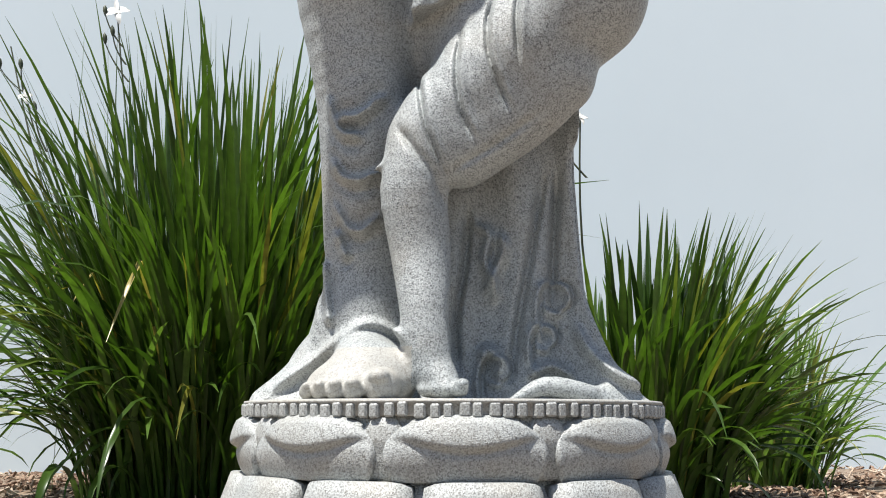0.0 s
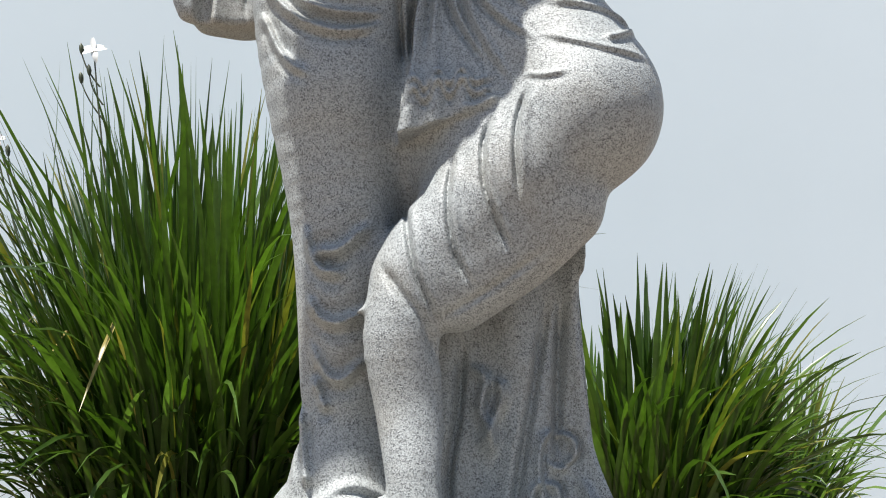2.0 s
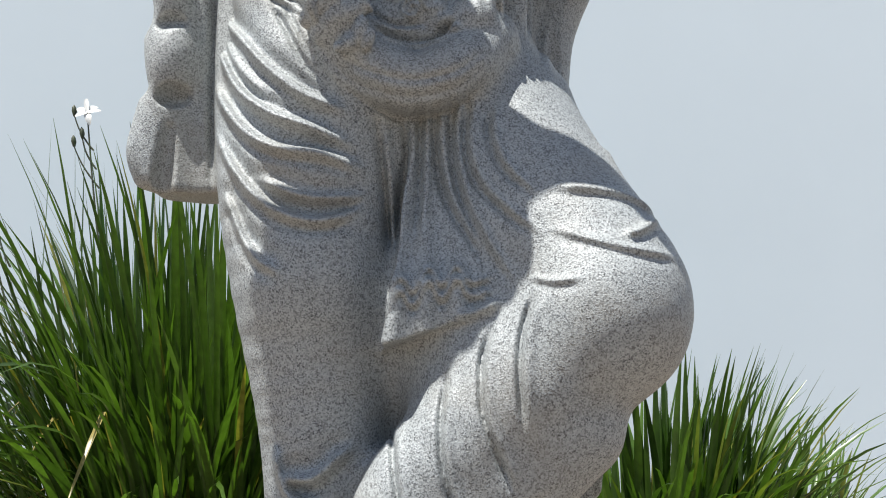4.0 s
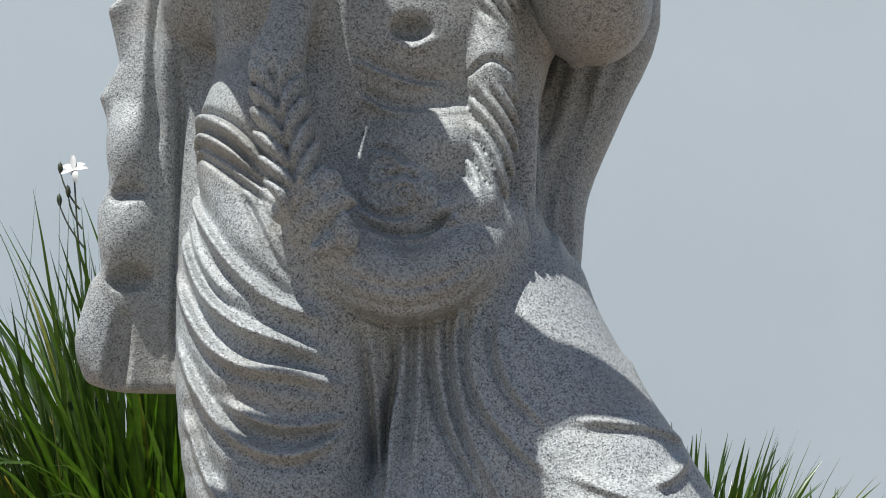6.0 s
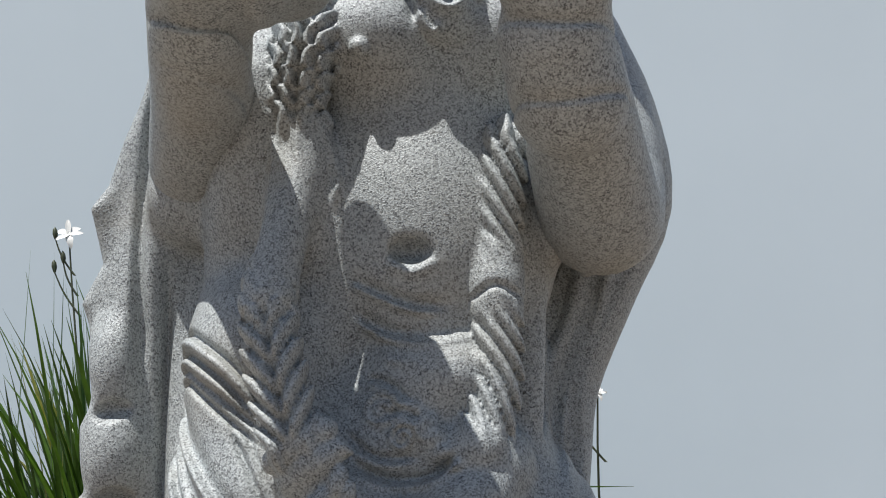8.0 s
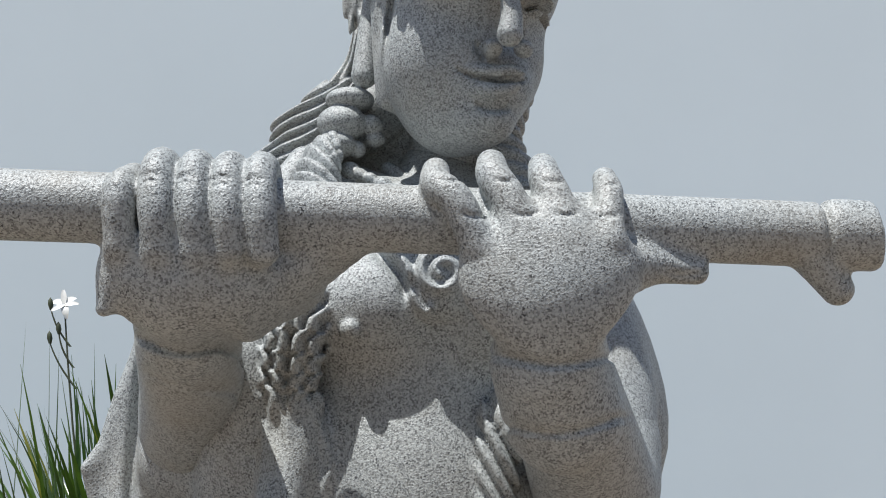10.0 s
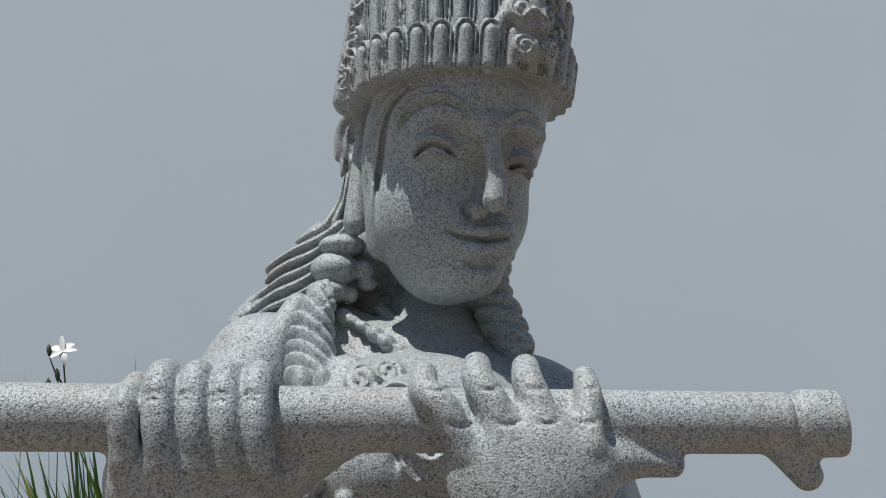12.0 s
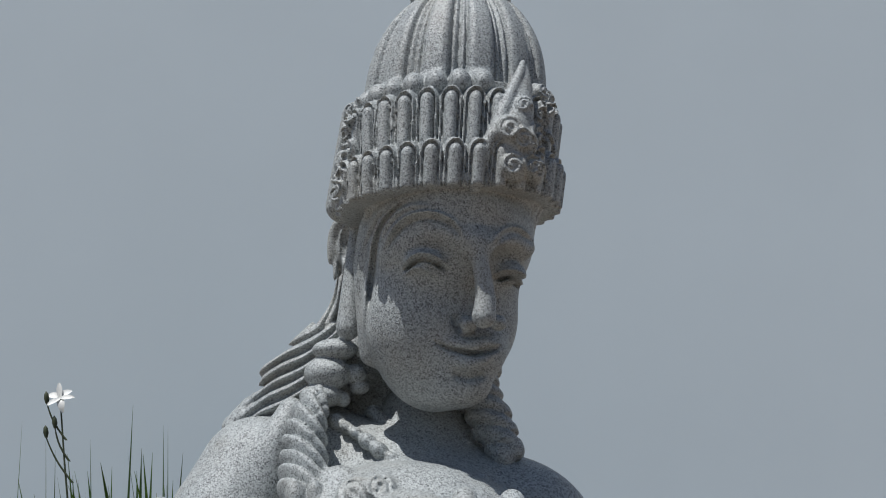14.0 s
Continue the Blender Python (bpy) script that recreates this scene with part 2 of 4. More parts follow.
# ---------- the statue: body, playing arms with the flute, head ----------
def carve_body():
    b = Block((-0.36, -0.215, 0.396), (0.29, 0.215, 1.75), 0.0023)
    # stone curtain behind the legs, flaring to the base
    def curtain(x, y, z):
        flare = np.exp(-(z - 0.40) / 0.045)
        left = -0.150 - 0.085 * flare
        right = 0.160 + 0.062 * flare + 0.018 * np.clip((0.7 - z) / 0.3, 0, 1)
        pleat = 0.010 * np.sin(x * 62 + 0.8 * np.sin(z * 9)) * np.clip((x + 0.02) * 12, 0, 1)
        front = -0.015 - 0.035 * flare + pleat - 0.02 * np.clip((x - 0.13) * 12, 0, 1)
        d = np.maximum(np.maximum(left - x, x - right), np.maximum(front - y, y - 0.13))
        return np.maximum(d * 0.85, z - 1.05)
    b.shape((-0.27, -0.16, 0.38), (0.28, 0.16, 1.07), curtain, 0.02)
    # standing leg and hip
    b.tube([(-0.127, -0.005, 1.146, 0.0983), (-0.130, -0.016, 1.044, 0.0926), (-0.125, -0.024, 0.941, 0.0803), (-0.115, -0.018, 0.819, 0.0647),
            (-0.112, -0.016, 0.74, 0.056), (-0.112, -0.004, 0.62, 0.048), (-0.112, 0.012, 0.53, 0.044), (-0.112, 0.014, 0.45, 0.044)], 0.03)
    b.ball((-0.123, -0.056, 0.936), (0.050, 0.050, 0.058), 0.03)
    b.tube([(-0.112, 0.000, 0.500, 0.0440), (-0.121, 0.060, 0.450, 0.0613), (-0.133, 0.080, 0.399, 0.1072)], 0.05)
    b.tube([(-0.122, 0.005, 0.500, 0.034), (-0.146, 0.020, 0.440, 0.036), (-0.192, 0.000, 0.382, 0.036)], 0.03)
    # hem that arches over the foot
    b.tube([(-0.234, -0.015, 0.402, 0.0147), (-0.193, -0.010, 0.430, 0.0159), (-0.146, 0.003, 0.479, 0.0137), (-0.111, 0.010, 0.498, 0.0126), (-0.076, 0.002, 0.487, 0.0115), (-0.054, -0.010, 0.455, 0.0103)], 0.03)
    b.ball((-0.140, 0.005, 1.261), (0.078, 0.096, 0.100), 0.04)
    # pelvis, belly, chest
    b.ball((-0.046, 0.037, 1.130), (0.182, 0.105, 0.15), 0.04)
    b.ball((-0.02, 0.020, 1.385), (0.140, 0.103, 0.160), 0.04)
    b.ball((-0.005, 0.035, 1.55), (0.155, 0.105, 0.115), 0.04)
    b.ball((-0.047, -0.040, 1.548), (0.064, 0.056, 0.054), 0.025)
    b.ball((0.065, -0.028, 1.552), (0.060, 0.052, 0.052), 0.025)
    b.ball((-0.056, -0.090, 1.526), (0.009, 0.008, 0.009), 0.002)
    b.tube([(0.014, 0.125, 1.601, 0.0878), (0.018, 0.170, 1.707, 0.0571)], 0.03)
    b.ball((-0.161, 0.155, 1.640), (0.069, 0.066, 0.066), 0.03)
    b.ball((0.114, 0.120, 1.593), (0.062, 0.062, 0.070), 0.03)
    b.tube([(-0.144, 0.130, 1.664, 0.0481), (0.102, 0.145, 1.620, 0.0481)], 0.03)
    # upper arms
    b.tube([(-0.165, 0.125, 1.654, 0.0663), (-0.213, 0.075, 1.561, 0.0585), (-0.214, 0.025, 1.426, 0.0489)], 0.02)
    b.tube([(0.132, 0.110, 1.593, 0.0607), (0.156, 0.070, 1.489, 0.0629), (0.149, -0.010, 1.393, 0.0544)], 0.02)
    # cloth between the arm and the side, drawn over the hip
    b.tube([(-0.142, -0.020, 1.570, 0.038), (-0.146, -0.042, 1.505, 0.045), (-0.150, -0.030, 1.430, 0.046), (-0.158, 0.008, 1.360, 0.046), (-0.155, 0.015, 1.300, 0.05)], 0.02)
    # shawl over the arm, falling on the hip
    b.tube([(0.144, 0.125, 1.582, 0.0466), (0.176, 0.130, 1.519, 0.0523), (0.184, 0.130, 1.438, 0.0549), (0.154, 0.135, 1.357, 0.0492), (0.116, 0.135, 1.263, 0.0464), (0.104, 0.125, 1.187, 0.0462), (0.099, 0.105, 1.111, 0.0433)], 0.025, 1.1)
    for dx in (-0.028, 0.004, 0.030):
        b.line([(0.168 + dx, 1.44), (0.145 + dx, 1.33), (0.112 + dx * 0.8, 1.24), (0.104 + dx * 0.7, 1.13)], 0.008, 0.010, (-0.06, 0.09))
    # cloth across the back
    b.shape((-0.27, 0.03, 1.0), (0.21, 0.15, 1.62), lambda x, y, z: np.maximum(np.maximum(np.abs(x + 0.06) - 0.165, np.abs(y - 0.09) - 0.035), np.abs(z - 1.31) - 0.28), 0.02)
    # hanging shawl on the other side, with its cascade of folds
    zs = [1.04, 1.062, 1.093, 1.161, 1.215, 1.250, 1.267, 1.328, 1.365, 1.416, 1.439, 1.484, 1.533, 1.60]
    xs = [-0.300, -0.318, -0.327, -0.310, -0.319, -0.300, -0.303, -0.324, -0.307, -0.318, -0.304, -0.292, -0.275, -0.255]
    def shawl(x, y, z):
        edge = np.interp(z.ravel(), zs, xs).reshape(z.shape).astype(np.float32)
        mid = 0.060 + 0.007 * np.sin((x + 0.33) * 75 + 2.5 * np.sin(z * 7)) + 0.1 * (x + 0.24)
        d = blunt(np.maximum(edge - x, x + 0.16), np.abs(y - mid) - 0.034, 0.016)
        return np.maximum(blunt(d, 1.044 - z, 0.008), z - 1.62) * 0.75
    b.shape((-0.35, -0.03, 1.02), (-0.14, 0.13, 1.64), shawl, 0.012)
    for z, x, r in ((1.245, -0.287, 0.021), (1.168, -0.283, 0.023)):
        b.ball((x, 0.028, z + 0.026), (r * 0.9, 0.022, 0.034), 0.022)
        b.ball((x + 0.004, 0.004, z - 0.020), (r * 1.02, 0.034, 0.015), 0.003, (0, -8, 0), away=True)
    b.tube([(-0.284, 0.012, 1.112, 0.008), (-0.288, 0.010, 1.075, 0.012), (-0.292, 0.010, 1.045, 0.013), (-0.292, 0.010, 1.03, 0.013)], 0.004, 1.6, away=True)
    b.tube([(-0.312, 0.035, 1.14, 0.012), (-0.318, 0.032, 1.09, 0.015), (-0.314, 0.035, 1.062, 0.012)], 0.012)
    b.line([(-0.262, 1.55), (-0.27, 1.40), (-0.262, 1.25)], 0.006, 0.010, (-0.1, 0.09))
    b.line([(-0.243, 1.36), (-0.245, 1.20), (-0.241, 1.05)], 0.004, 0.010, (-0.1, 0.09))
    # raised thigh, knee and the wrapped calf that crosses
    b.tube([(0.051, 0.027, 1.094, 0.1011), (0.094, -0.020, 1.011, 0.0949), (0.150, -0.070, 0.925, 0.0858), (0.154, -0.086, 0.898, 0.0800)], 0.03)
    b.tube([(0.154, -0.086, 0.894, 0.0803), (0.075, -0.082, 0.814, 0.0738), (-0.008, -0.076, 0.734, 0.0598)], 0.025)
    b.ball((0.04, -0.02, 0.90), (0.09, 0.09, 0.12), 0.04)
    b.tube([(0.128, -0.094, 0.790, 0.046), (0.080, -0.092, 0.748, 0.047), (0.012, -0.084, 0.702, 0.046)], 0.02)
    # bare shin and pointed foot
    b.tube([(-0.034, -0.084, 0.712, 0.0454), (-0.045, -0.090, 0.652, 0.0413), (-0.037, -0.086, 0.578, 0.0364), (-0.031, -0.103, 0.509, 0.0302), (-0.029, -0.105, 0.465, 0.0283)], 0.012)
    b.tube([(-0.029, -0.103, 0.475, 0.0294), (-0.022, -0.112, 0.440, 0.0267), (-0.006, -0.130, 0.418, 0.0170)], 0.012)
    for i, x in enumerate((0.010, -0.006, -0.018, -0.028)):
        b.ball((x, -0.142 + 0.006 * i, 0.414), (0.010, 0.015, 0.009), 0.005)
    b.ball((0.013, -0.15, 0.420), (0.008, 0.01, 0.006), 0.003)
    arch = [(-0.232, 0.412), (-0.185, 0.440), (-0.135, 0.478), (-0.102, 0.495), (-0.070, 0.484), (-0.052, 0.458)]
    b.line(arch, 0.006, -0.009, (-0.15, 0.06))
    b.line([(x + 0.006, z - 0.013) for x, z in arch], 0.006, 0.007, (-0.15, 0.06))
    b.ball((-0.008, -0.070, 0.478), (0.014, 0.016, 0.016), 0.012)
    # flat foot with toes
    b.tube([(-0.105, -0.02, 0.455, 0.040), (-0.106, -0.07, 0.440, 0.038), (-0.108, -0.115, 0.418, 0.030)], 0.02)
    b.ball((-0.108, -0.095, 0.416), (0.062, 0.068, 0.036), 0.02)
    b.ball((-0.088, -0.075, 0.432), (0.044, 0.055, 0.036), 0.02)
    for x, r, y in ((-0.078, 0.0200, -0.166), (-0.107, 0.0130, -0.172), (-0.127, 0.0120, -0.168), (-0.145, 0.0112, -0.160), (-0.161, 0.0100, -0.148)):
        b.tube([(x + 0.004, y + 0.05, 0.420, r * 0.95), (x, y, 0.405 + r * 0.6, r * 0.97)], 0.003)
        b.ball((x, y - r * 0.75, 0.407 + r), (r * 0.6, r * 0.5, r * 0.45), 0.003)
    # hem of the wrapped calf
    b.line([(-0.066, 0.727), (-0.042, 0.692), (-0.022, 0.668), (-0.008, 0.622)], 0.005, 0.007, (-0.2, -0.03))
    b.line([(-0.004, 0.668), (0.05, 0.699), (0.106, 0.737)], 0.004, 0.005, (-0.2, 0.0))
    # folds over the raised leg
    for pts in ([(-0.040, 0.790), (-0.038, 0.768), (-0.033, 0.736), (-0.025, 0.706), (-0.005, 0.666)], [(0.011, 0.840), (0.006, 0.801), (0.007, 0.764), (0.015, 0.729), (0.027, 0.705)],
                [(0.052, 0.880), (0.043, 0.849), (0.044, 0.803), (0.057, 0.765), (0.068, 0.739)], [(0.090, 0.910), (0.079, 0.874), (0.076, 0.832), (0.080, 0.790)]):
        b.line(pts, 0.0030, 0.0075, (-0.24, -0.05))
        b.line([(x + 0.007, z) for x, z in pts], 0.0045, -0.0030, (-0.24, -0.05))
    b.line([(0.113, 1.012), (0.148, 1.010), (0.183, 1.006), (0.215, 0.994)], 0.0040, -0.0046, (-0.22, 0.05))
    b.line([(0.113, 1.004), (0.148, 1.002), (0.183, 0.998), (0.215, 0.986)], 0.0060, 0.0020, (-0.22, 0.05))
    b.line([(0.109, 0.970), (0.144, 0.957), (0.181, 0.948), (0.222, 0.944)], 0.0036, -0.0042, (-0.22, 0.05))
    b.line([(0.109, 0.963), (0.144, 0.950), (0.181, 0.941), (0.222, 0.937)], 0.0060, 0.0015, (-0.22, 0.05))
    b.line([(0.088, 0.926), (0.107, 0.920), (0.131, 0.921)], 0.0032, -0.0034, (-0.22, 0.0))
    b.line([(0.088, 0.920), (0.107, 0.914), (0.131, 0.915)], 0.0050, 0.0012, (-0.22, 0.0))
    b.line([(0.173, 0.962), (0.191, 0.969), (0.212, 0.986)], 0.0040, -0.0070, (-0.22, 0.05))
    # folds on the standing shin: thin crests that catch the light, hollow under each
    for pts in ([(-0.153, 0.780), (-0.147, 0.747), (-0.133, 0.727), (-0.111, 0.724)], [(-0.143, 0.748), (-0.113, 0.748), (-0.081, 0.777)], [(-0.150, 0.702), (-0.137, 0.677), (-0.114, 0.669), (-0.084, 0.683)],
                [(-0.147, 0.648), (-0.131, 0.616), (-0.111, 0.608), (-0.089, 0.629)], [(-0.144, 0.612), (-0.136, 0.589), (-0.128, 0.575)], [(-0.160, 0.58), (-0.155, 0.53), (-0.150, 0.49)]):
        b.line(pts, 0.0052, -0.0150, (-0.2, 0.06))
        b.line([(x + 0.002, z - 0.0105) for x, z in pts], 0.0080, 0.0058, (-0.2, 0.06))
        b.line([(x - 0.002, z + 0.0120) for x, z in pts], 0.0095, 0.0042, (-0.2, 0.06))
    # long swags round the thigh
    for pts, w, d in (([(-0.222, 1.232), (-0.212, 1.205), (-0.191, 1.176), (-0.164, 1.142), (-0.129, 1.112), (-0.105, 1.101), (-0.085, 1.095)], 0.0046, 0.0075), ([(-0.222, 1.205), (-0.208, 1.175), (-0.188, 1.141), (-0.155, 1.105)], 0.0034, 0.0055),
                   ([(-0.226, 1.195), (-0.212, 1.159), (-0.190, 1.120), (-0.155, 1.091), (-0.119, 1.077), (-0.078, 1.060)], 0.0050, 0.0085), ([(-0.226, 1.144), (-0.205, 1.105), (-0.178, 1.073), (-0.147, 1.056), (-0.107, 1.050), (-0.073, 1.041)], 0.0050, 0.0088),
                   ([(-0.220, 1.088), (-0.198, 1.048), (-0.177, 1.020), (-0.149, 0.996), (-0.115, 0.985), (-0.088, 0.990), (-0.071, 1.002)], 0.0048, 0.0088), ([(-0.172, 1.031), (-0.130, 1.011), (-0.097, 1.008), (-0.068, 1.014)], 0.0036, 0.0060),
                   ([(-0.206, 1.022), (-0.195, 1.000), (-0.182, 0.972), (-0.164, 0.949), (-0.145, 0.937)], 0.0040, 0.0070)):
        b.line(pts, w, -d, (-0.2, 0.06))
        b.line([(x + 0.003, z + 0.011) for x, z in pts], 0.0078, 0.70 * d, (-0.2, 0.06))
        b.line([(x - 0.002, z - 0.0080) for x, z in pts], 0.0050, 0.45 * d, (-0.2, 0.06))
    for pts in ([(-0.160, 1.211), (-0.143, 1.180), (-0.125, 1.146), (-0.095, 1.110)], [(-0.136, 1.201), (-0.121, 1.173), (-0.111, 1.146), (-0.090, 1.111)], [(-0.148, 1.207), (-0.132, 1.178), (-0.117, 1.146), (-0.096, 1.118)]):
        b.line(pts, 0.0034, 0.0065, (-0.2, 0.0))
        b.line([(x + 0.006, z + 0.002) for x, z in pts], 0.0036, -0.0030, (-0.2, 0.0))
    # girdle bands on the hip
    for pts in ([(-0.214, 1.287), (-0.204, 1.290), (-0.184, 1.279), (-0.156, 1.258), (-0.127, 1.224)], [(-0.215, 1.266), (-0.205, 1.272), (-0.185, 1.261), (-0.162, 1.244), (-0.135, 1.216)],
                [(-0.218, 1.250), (-0.207, 1.259), (-0.185, 1.245), (-0.156, 1.225), (-0.121, 1.196)], [(-0.218, 1.238), (-0.205, 1.248), (-0.190, 1.239), (-0.161, 1.216), (-0.125, 1.188)]):
        b.line(pts, 0.0030, 0.0070, (-0.2, 0.06))
    b.line([(-0.212, 1.276), (-0.204, 1.281), (-0.184, 1.270), (-0.159, 1.251), (-0.131, 1.221)], 0.0050, -0.0065, (-0.2, 0.06))
    b.line([(-0.214, 1.257), (-0.206, 1.265), (-0.185, 1.253), (-0.159, 1.234), (-0.128, 1.206)], 0.0045, -0.0035, (-0.2, 0.06))
    # waist hem and belly
    b.line([(-0.064, 1.326), (-0.055, 1.321), (-0.034, 1.311), (-0.011, 1.303), (0.010, 1.301)], 0.0030, -0.0055, (-0.2, 0.0))
    b.line([(-0.064, 1.332), (-0.034, 1.318), (-0.011, 1.311), (0.020, 1.309)], 0.0050, 0.0055, (-0.2, 0.0))
    b.line([(-0.060, 1.298), (-0.044, 1.286), (-0.025, 1.279), (0.004, 1.276), (0.045, 1.284)], 0.0034, -0.0075, (-0.2, 0.0))
    b.line([(-0.060, 1.306), (-0.044, 1.294), (-0.025, 1.287), (0.004, 1.284), (0.045, 1.292)], 0.0055, 0.0060, (-0.2, 0.0))
    b.line([(-0.036, 1.264), (-0.029, 1.263), (-0.005, 1.257), (0.017, 1.238), (0.030, 1.213)], 0.0050, -0.0090, (-0.2, 0.0))
    b.line([(-0.036, 1.254), (-0.008, 1.246), (0.010, 1.229), (0.022, 1.207)], 0.0060, 0.0070, (-0.2, 0.0))
    b.ball((-0.014, -0.084, 1.353), (0.0185, 0.024, 0.0120), 0.006, away=True)
    b.line([(-0.034, 1.343), (-0.013, 1.334), (0.008, 1.343)], 0.0045, -0.0040, (-0.2, 0.0))
    # lap bowl: cloth drawn between the ends of the garland
    b.tube([(-0.107, -0.063, 1.186, 0.0304), (-0.061, -0.087, 1.143, 0.0303), (-0.015, -0.092, 1.122, 0.0302), (0.028, -0.081, 1.143, 0.0305), (0.057, -0.045, 1.183, 0.0289)], 0.02)
    b.ball((0.010, -0.020, 1.250), (0.060, 0.066, 0.045), 0.03)
    b.tube([(-0.118, -0.112, 1.182, 0.010), (-0.098, -0.122, 1.196, 0.013), (-0.078, -0.120, 1.206, 0.011)], 0.003)
    b.tube([(-0.106, -0.110, 1.168, 0.010), (-0.088, -0.121, 1.181, 0.013), (-0.068, -0.117, 1.192, 0.011)], 0.003)
    b.tube([(-0.094, -0.102, 1.172, 0.020), (-0.076, -0.104, 1.156, 0.018)], 0.010)
    for x, z, r, h in ((-0.068, 1.166, 0.0080, 0.0150), (-0.078, 1.154, 0.0080, 0.0090), (-0.060, 1.157, 0.0065, 0.0120), (-0.088, 1.149, 0.0065, 0.0060)):
        b.ball((x, -0.122, z), (r, r, h), 0.002, (0, 18, 0))
    for i in range(5):
        b.ball((-0.012 + 0.0085 * i, -0.078 - 0.003 * i, 1.222 - 0.011 * i), (0.006, 0.007, 0.0045), 0.003)
    b.ball((-0.024, -0.024, 1.190), (0.072, 0.062, 0.078), 0.025)
    spiral(b, (-0.038, 1.222), 0.016, (-0.2, 0.0), 0.0032)
    spiral(b, (-0.020, 1.200), 0.013, (-0.2, 0.0), 0.0045)
    for pts in ([(-0.066, 1.205), (-0.050, 1.190), (-0.030, 1.184), (-0.008, 1.186)], [(-0.050, 1.250), (-0.030, 1.243), (-0.016, 1.228)], [(-0.036, 1.216), (-0.020, 1.222), (-0.006, 1.214)], [(-0.060, 1.180), (-0.030, 1.168), (0.005, 1.172), (0.026, 1.190)]):
        b.line(pts, 0.0034, 0.0050, (-0.2, 0.0))
        b.line([(x, z - 0.006) for x, z in pts], 0.0030, -0.0030, (-0.2, 0.0))
    # heavy lower lip of the lap cloth, with rucked lines
    for dz in (0.0, 0.014, 0.026):
        b.line([(-0.094, 1.150 - dz), (-0.060, 1.128 - dz), (-0.018, 1.117 - dz), (0.024, 1.128 - dz), (0.050, 1.152 - dz)], 0.0030, 0.0028, (-0.2, 0.0))
    # plaited garland, down one side and up the other
    b.tube([(-0.125, 0.100, 1.723, 0.0151), (-0.140, 0.082, 1.688, 0.0173), (-0.149, 0.075, 1.645, 0.0151)], 0.010)
    b.tube([(-0.096, 0.088, 1.735, 0.017), (-0.103, 0.062, 1.708, 0.022), (-0.102, 0.030, 1.664, 0.026), (-0.098, -0.005, 1.630, 0.026)], 0.004, 0.8, (0.021, 0.012, 0.9))
    b.tube([(-0.090, -0.026, 1.606, 0.022), (-0.096, -0.060, 1.576, 0.031), (-0.103, -0.078, 1.530, 0.033), (-0.111, -0.072, 1.472, 0.026)], 0.002, 0.9, (0.0165, 0.0095, -1.2))
    b.tube([(-0.132, -0.060, 1.466, 0.009), (-0.110, -0.080, 1.462, 0.010), (-0.088, -0.070, 1.466, 0.009)], 0.003)
    b.ball((-0.108, -0.036, 1.400), (0.040, 0.046, 0.070), 0.02)
    for pts in ([(-0.088, 1.462), (-0.080, 1.440), (-0.074, 1.415), (-0.078, 1.390)], [(-0.110, 1.455), (-0.104, 1.420), (-0.108, 1.370)], [(-0.128, 1.450), (-0.130, 1.400), (-0.134, 1.350)]):
        b.line(pts, 0.0040, -0.0050, (-0.2, 0.0))
    b.tube([(-0.130, -0.093, 1.336, 0.0154), (-0.126, -0.110, 1.302, 0.0236), (-0.117, -0.120, 1.254, 0.0267), (-0.103, -0.120, 1.198, 0.0267)], 0.004, 0.8, (0.0205, 0.0110, -1.25))
    b.tube([(-0.104, -0.070, 1.44, 0.020), (-0.114, -0.085, 1.38, 0.020), (-0.124, -0.110, 1.31, 0.020)], 0.015)
    b.tube([(0.074, -0.046, 1.465, 0.0123), (0.067, -0.056, 1.450, 0.0226), (0.061, -0.057, 1.398, 0.0231), (0.059, -0.057, 1.352, 0.0226)], 0.003, 0.9, (0.0205, 0.0095, 1.35))
    b.tube([(0.058, -0.056, 1.352, 0.0226), (0.057, -0.059, 1.324, 0.0242), (0.057, -0.059, 1.306, 0.0226)], 0.004, 0.9)
    b.line([(0.035, 1.312), (0.056, 1.324), (0.078, 1.314)], 0.003, 0.006, (-0.2, -0.05))
    b.tube([(0.058, -0.060, 1.302, 0.0226), (0.057, -0.063, 1.254, 0.0231), (0.048, -0.068, 1.213, 0.0246), (0.040, -0.072, 1.193, 0.0226)], 0.003, 0.9, (0.0205, 0.0095, 1.35))
    b.tube([(0.040, -0.072, 1.192, 0.0250), (0.057, -0.058, 1.174, 0.0210)], 0.008)
    b.tube([(0.090, -0.010, 1.434, 0.0125), (0.086, -0.015, 1.309, 0.0146), (0.082, -0.015, 1.184, 0.0125)], 0.012)
    # cloth end between the legs
    def apron(x, y, z):
        u = np.clip((1.10 - z) / 0.235, 0, 1)
        mid, half = -0.006 + 0.012 * u, 0.022 + 0.034 * u * u
        low = 0.868 + 0.30 * np.clip(x + 0.045, 0, 1)
        front = -0.066 - np.minimum(0.054, 0.115 * u ** 2.5) + 0.004 * np.sin(x * 210) * u
        d = np.maximum(np.abs(x - mid) - half, np.maximum(front - y, y + 0.02))
        return np.maximum(np.maximum(d, low - z), z - 1.13) * 0.85
    b.shape((-0.09, -0.17, 0.84), (0.10, 0.0, 1.15), apron, 0.008)
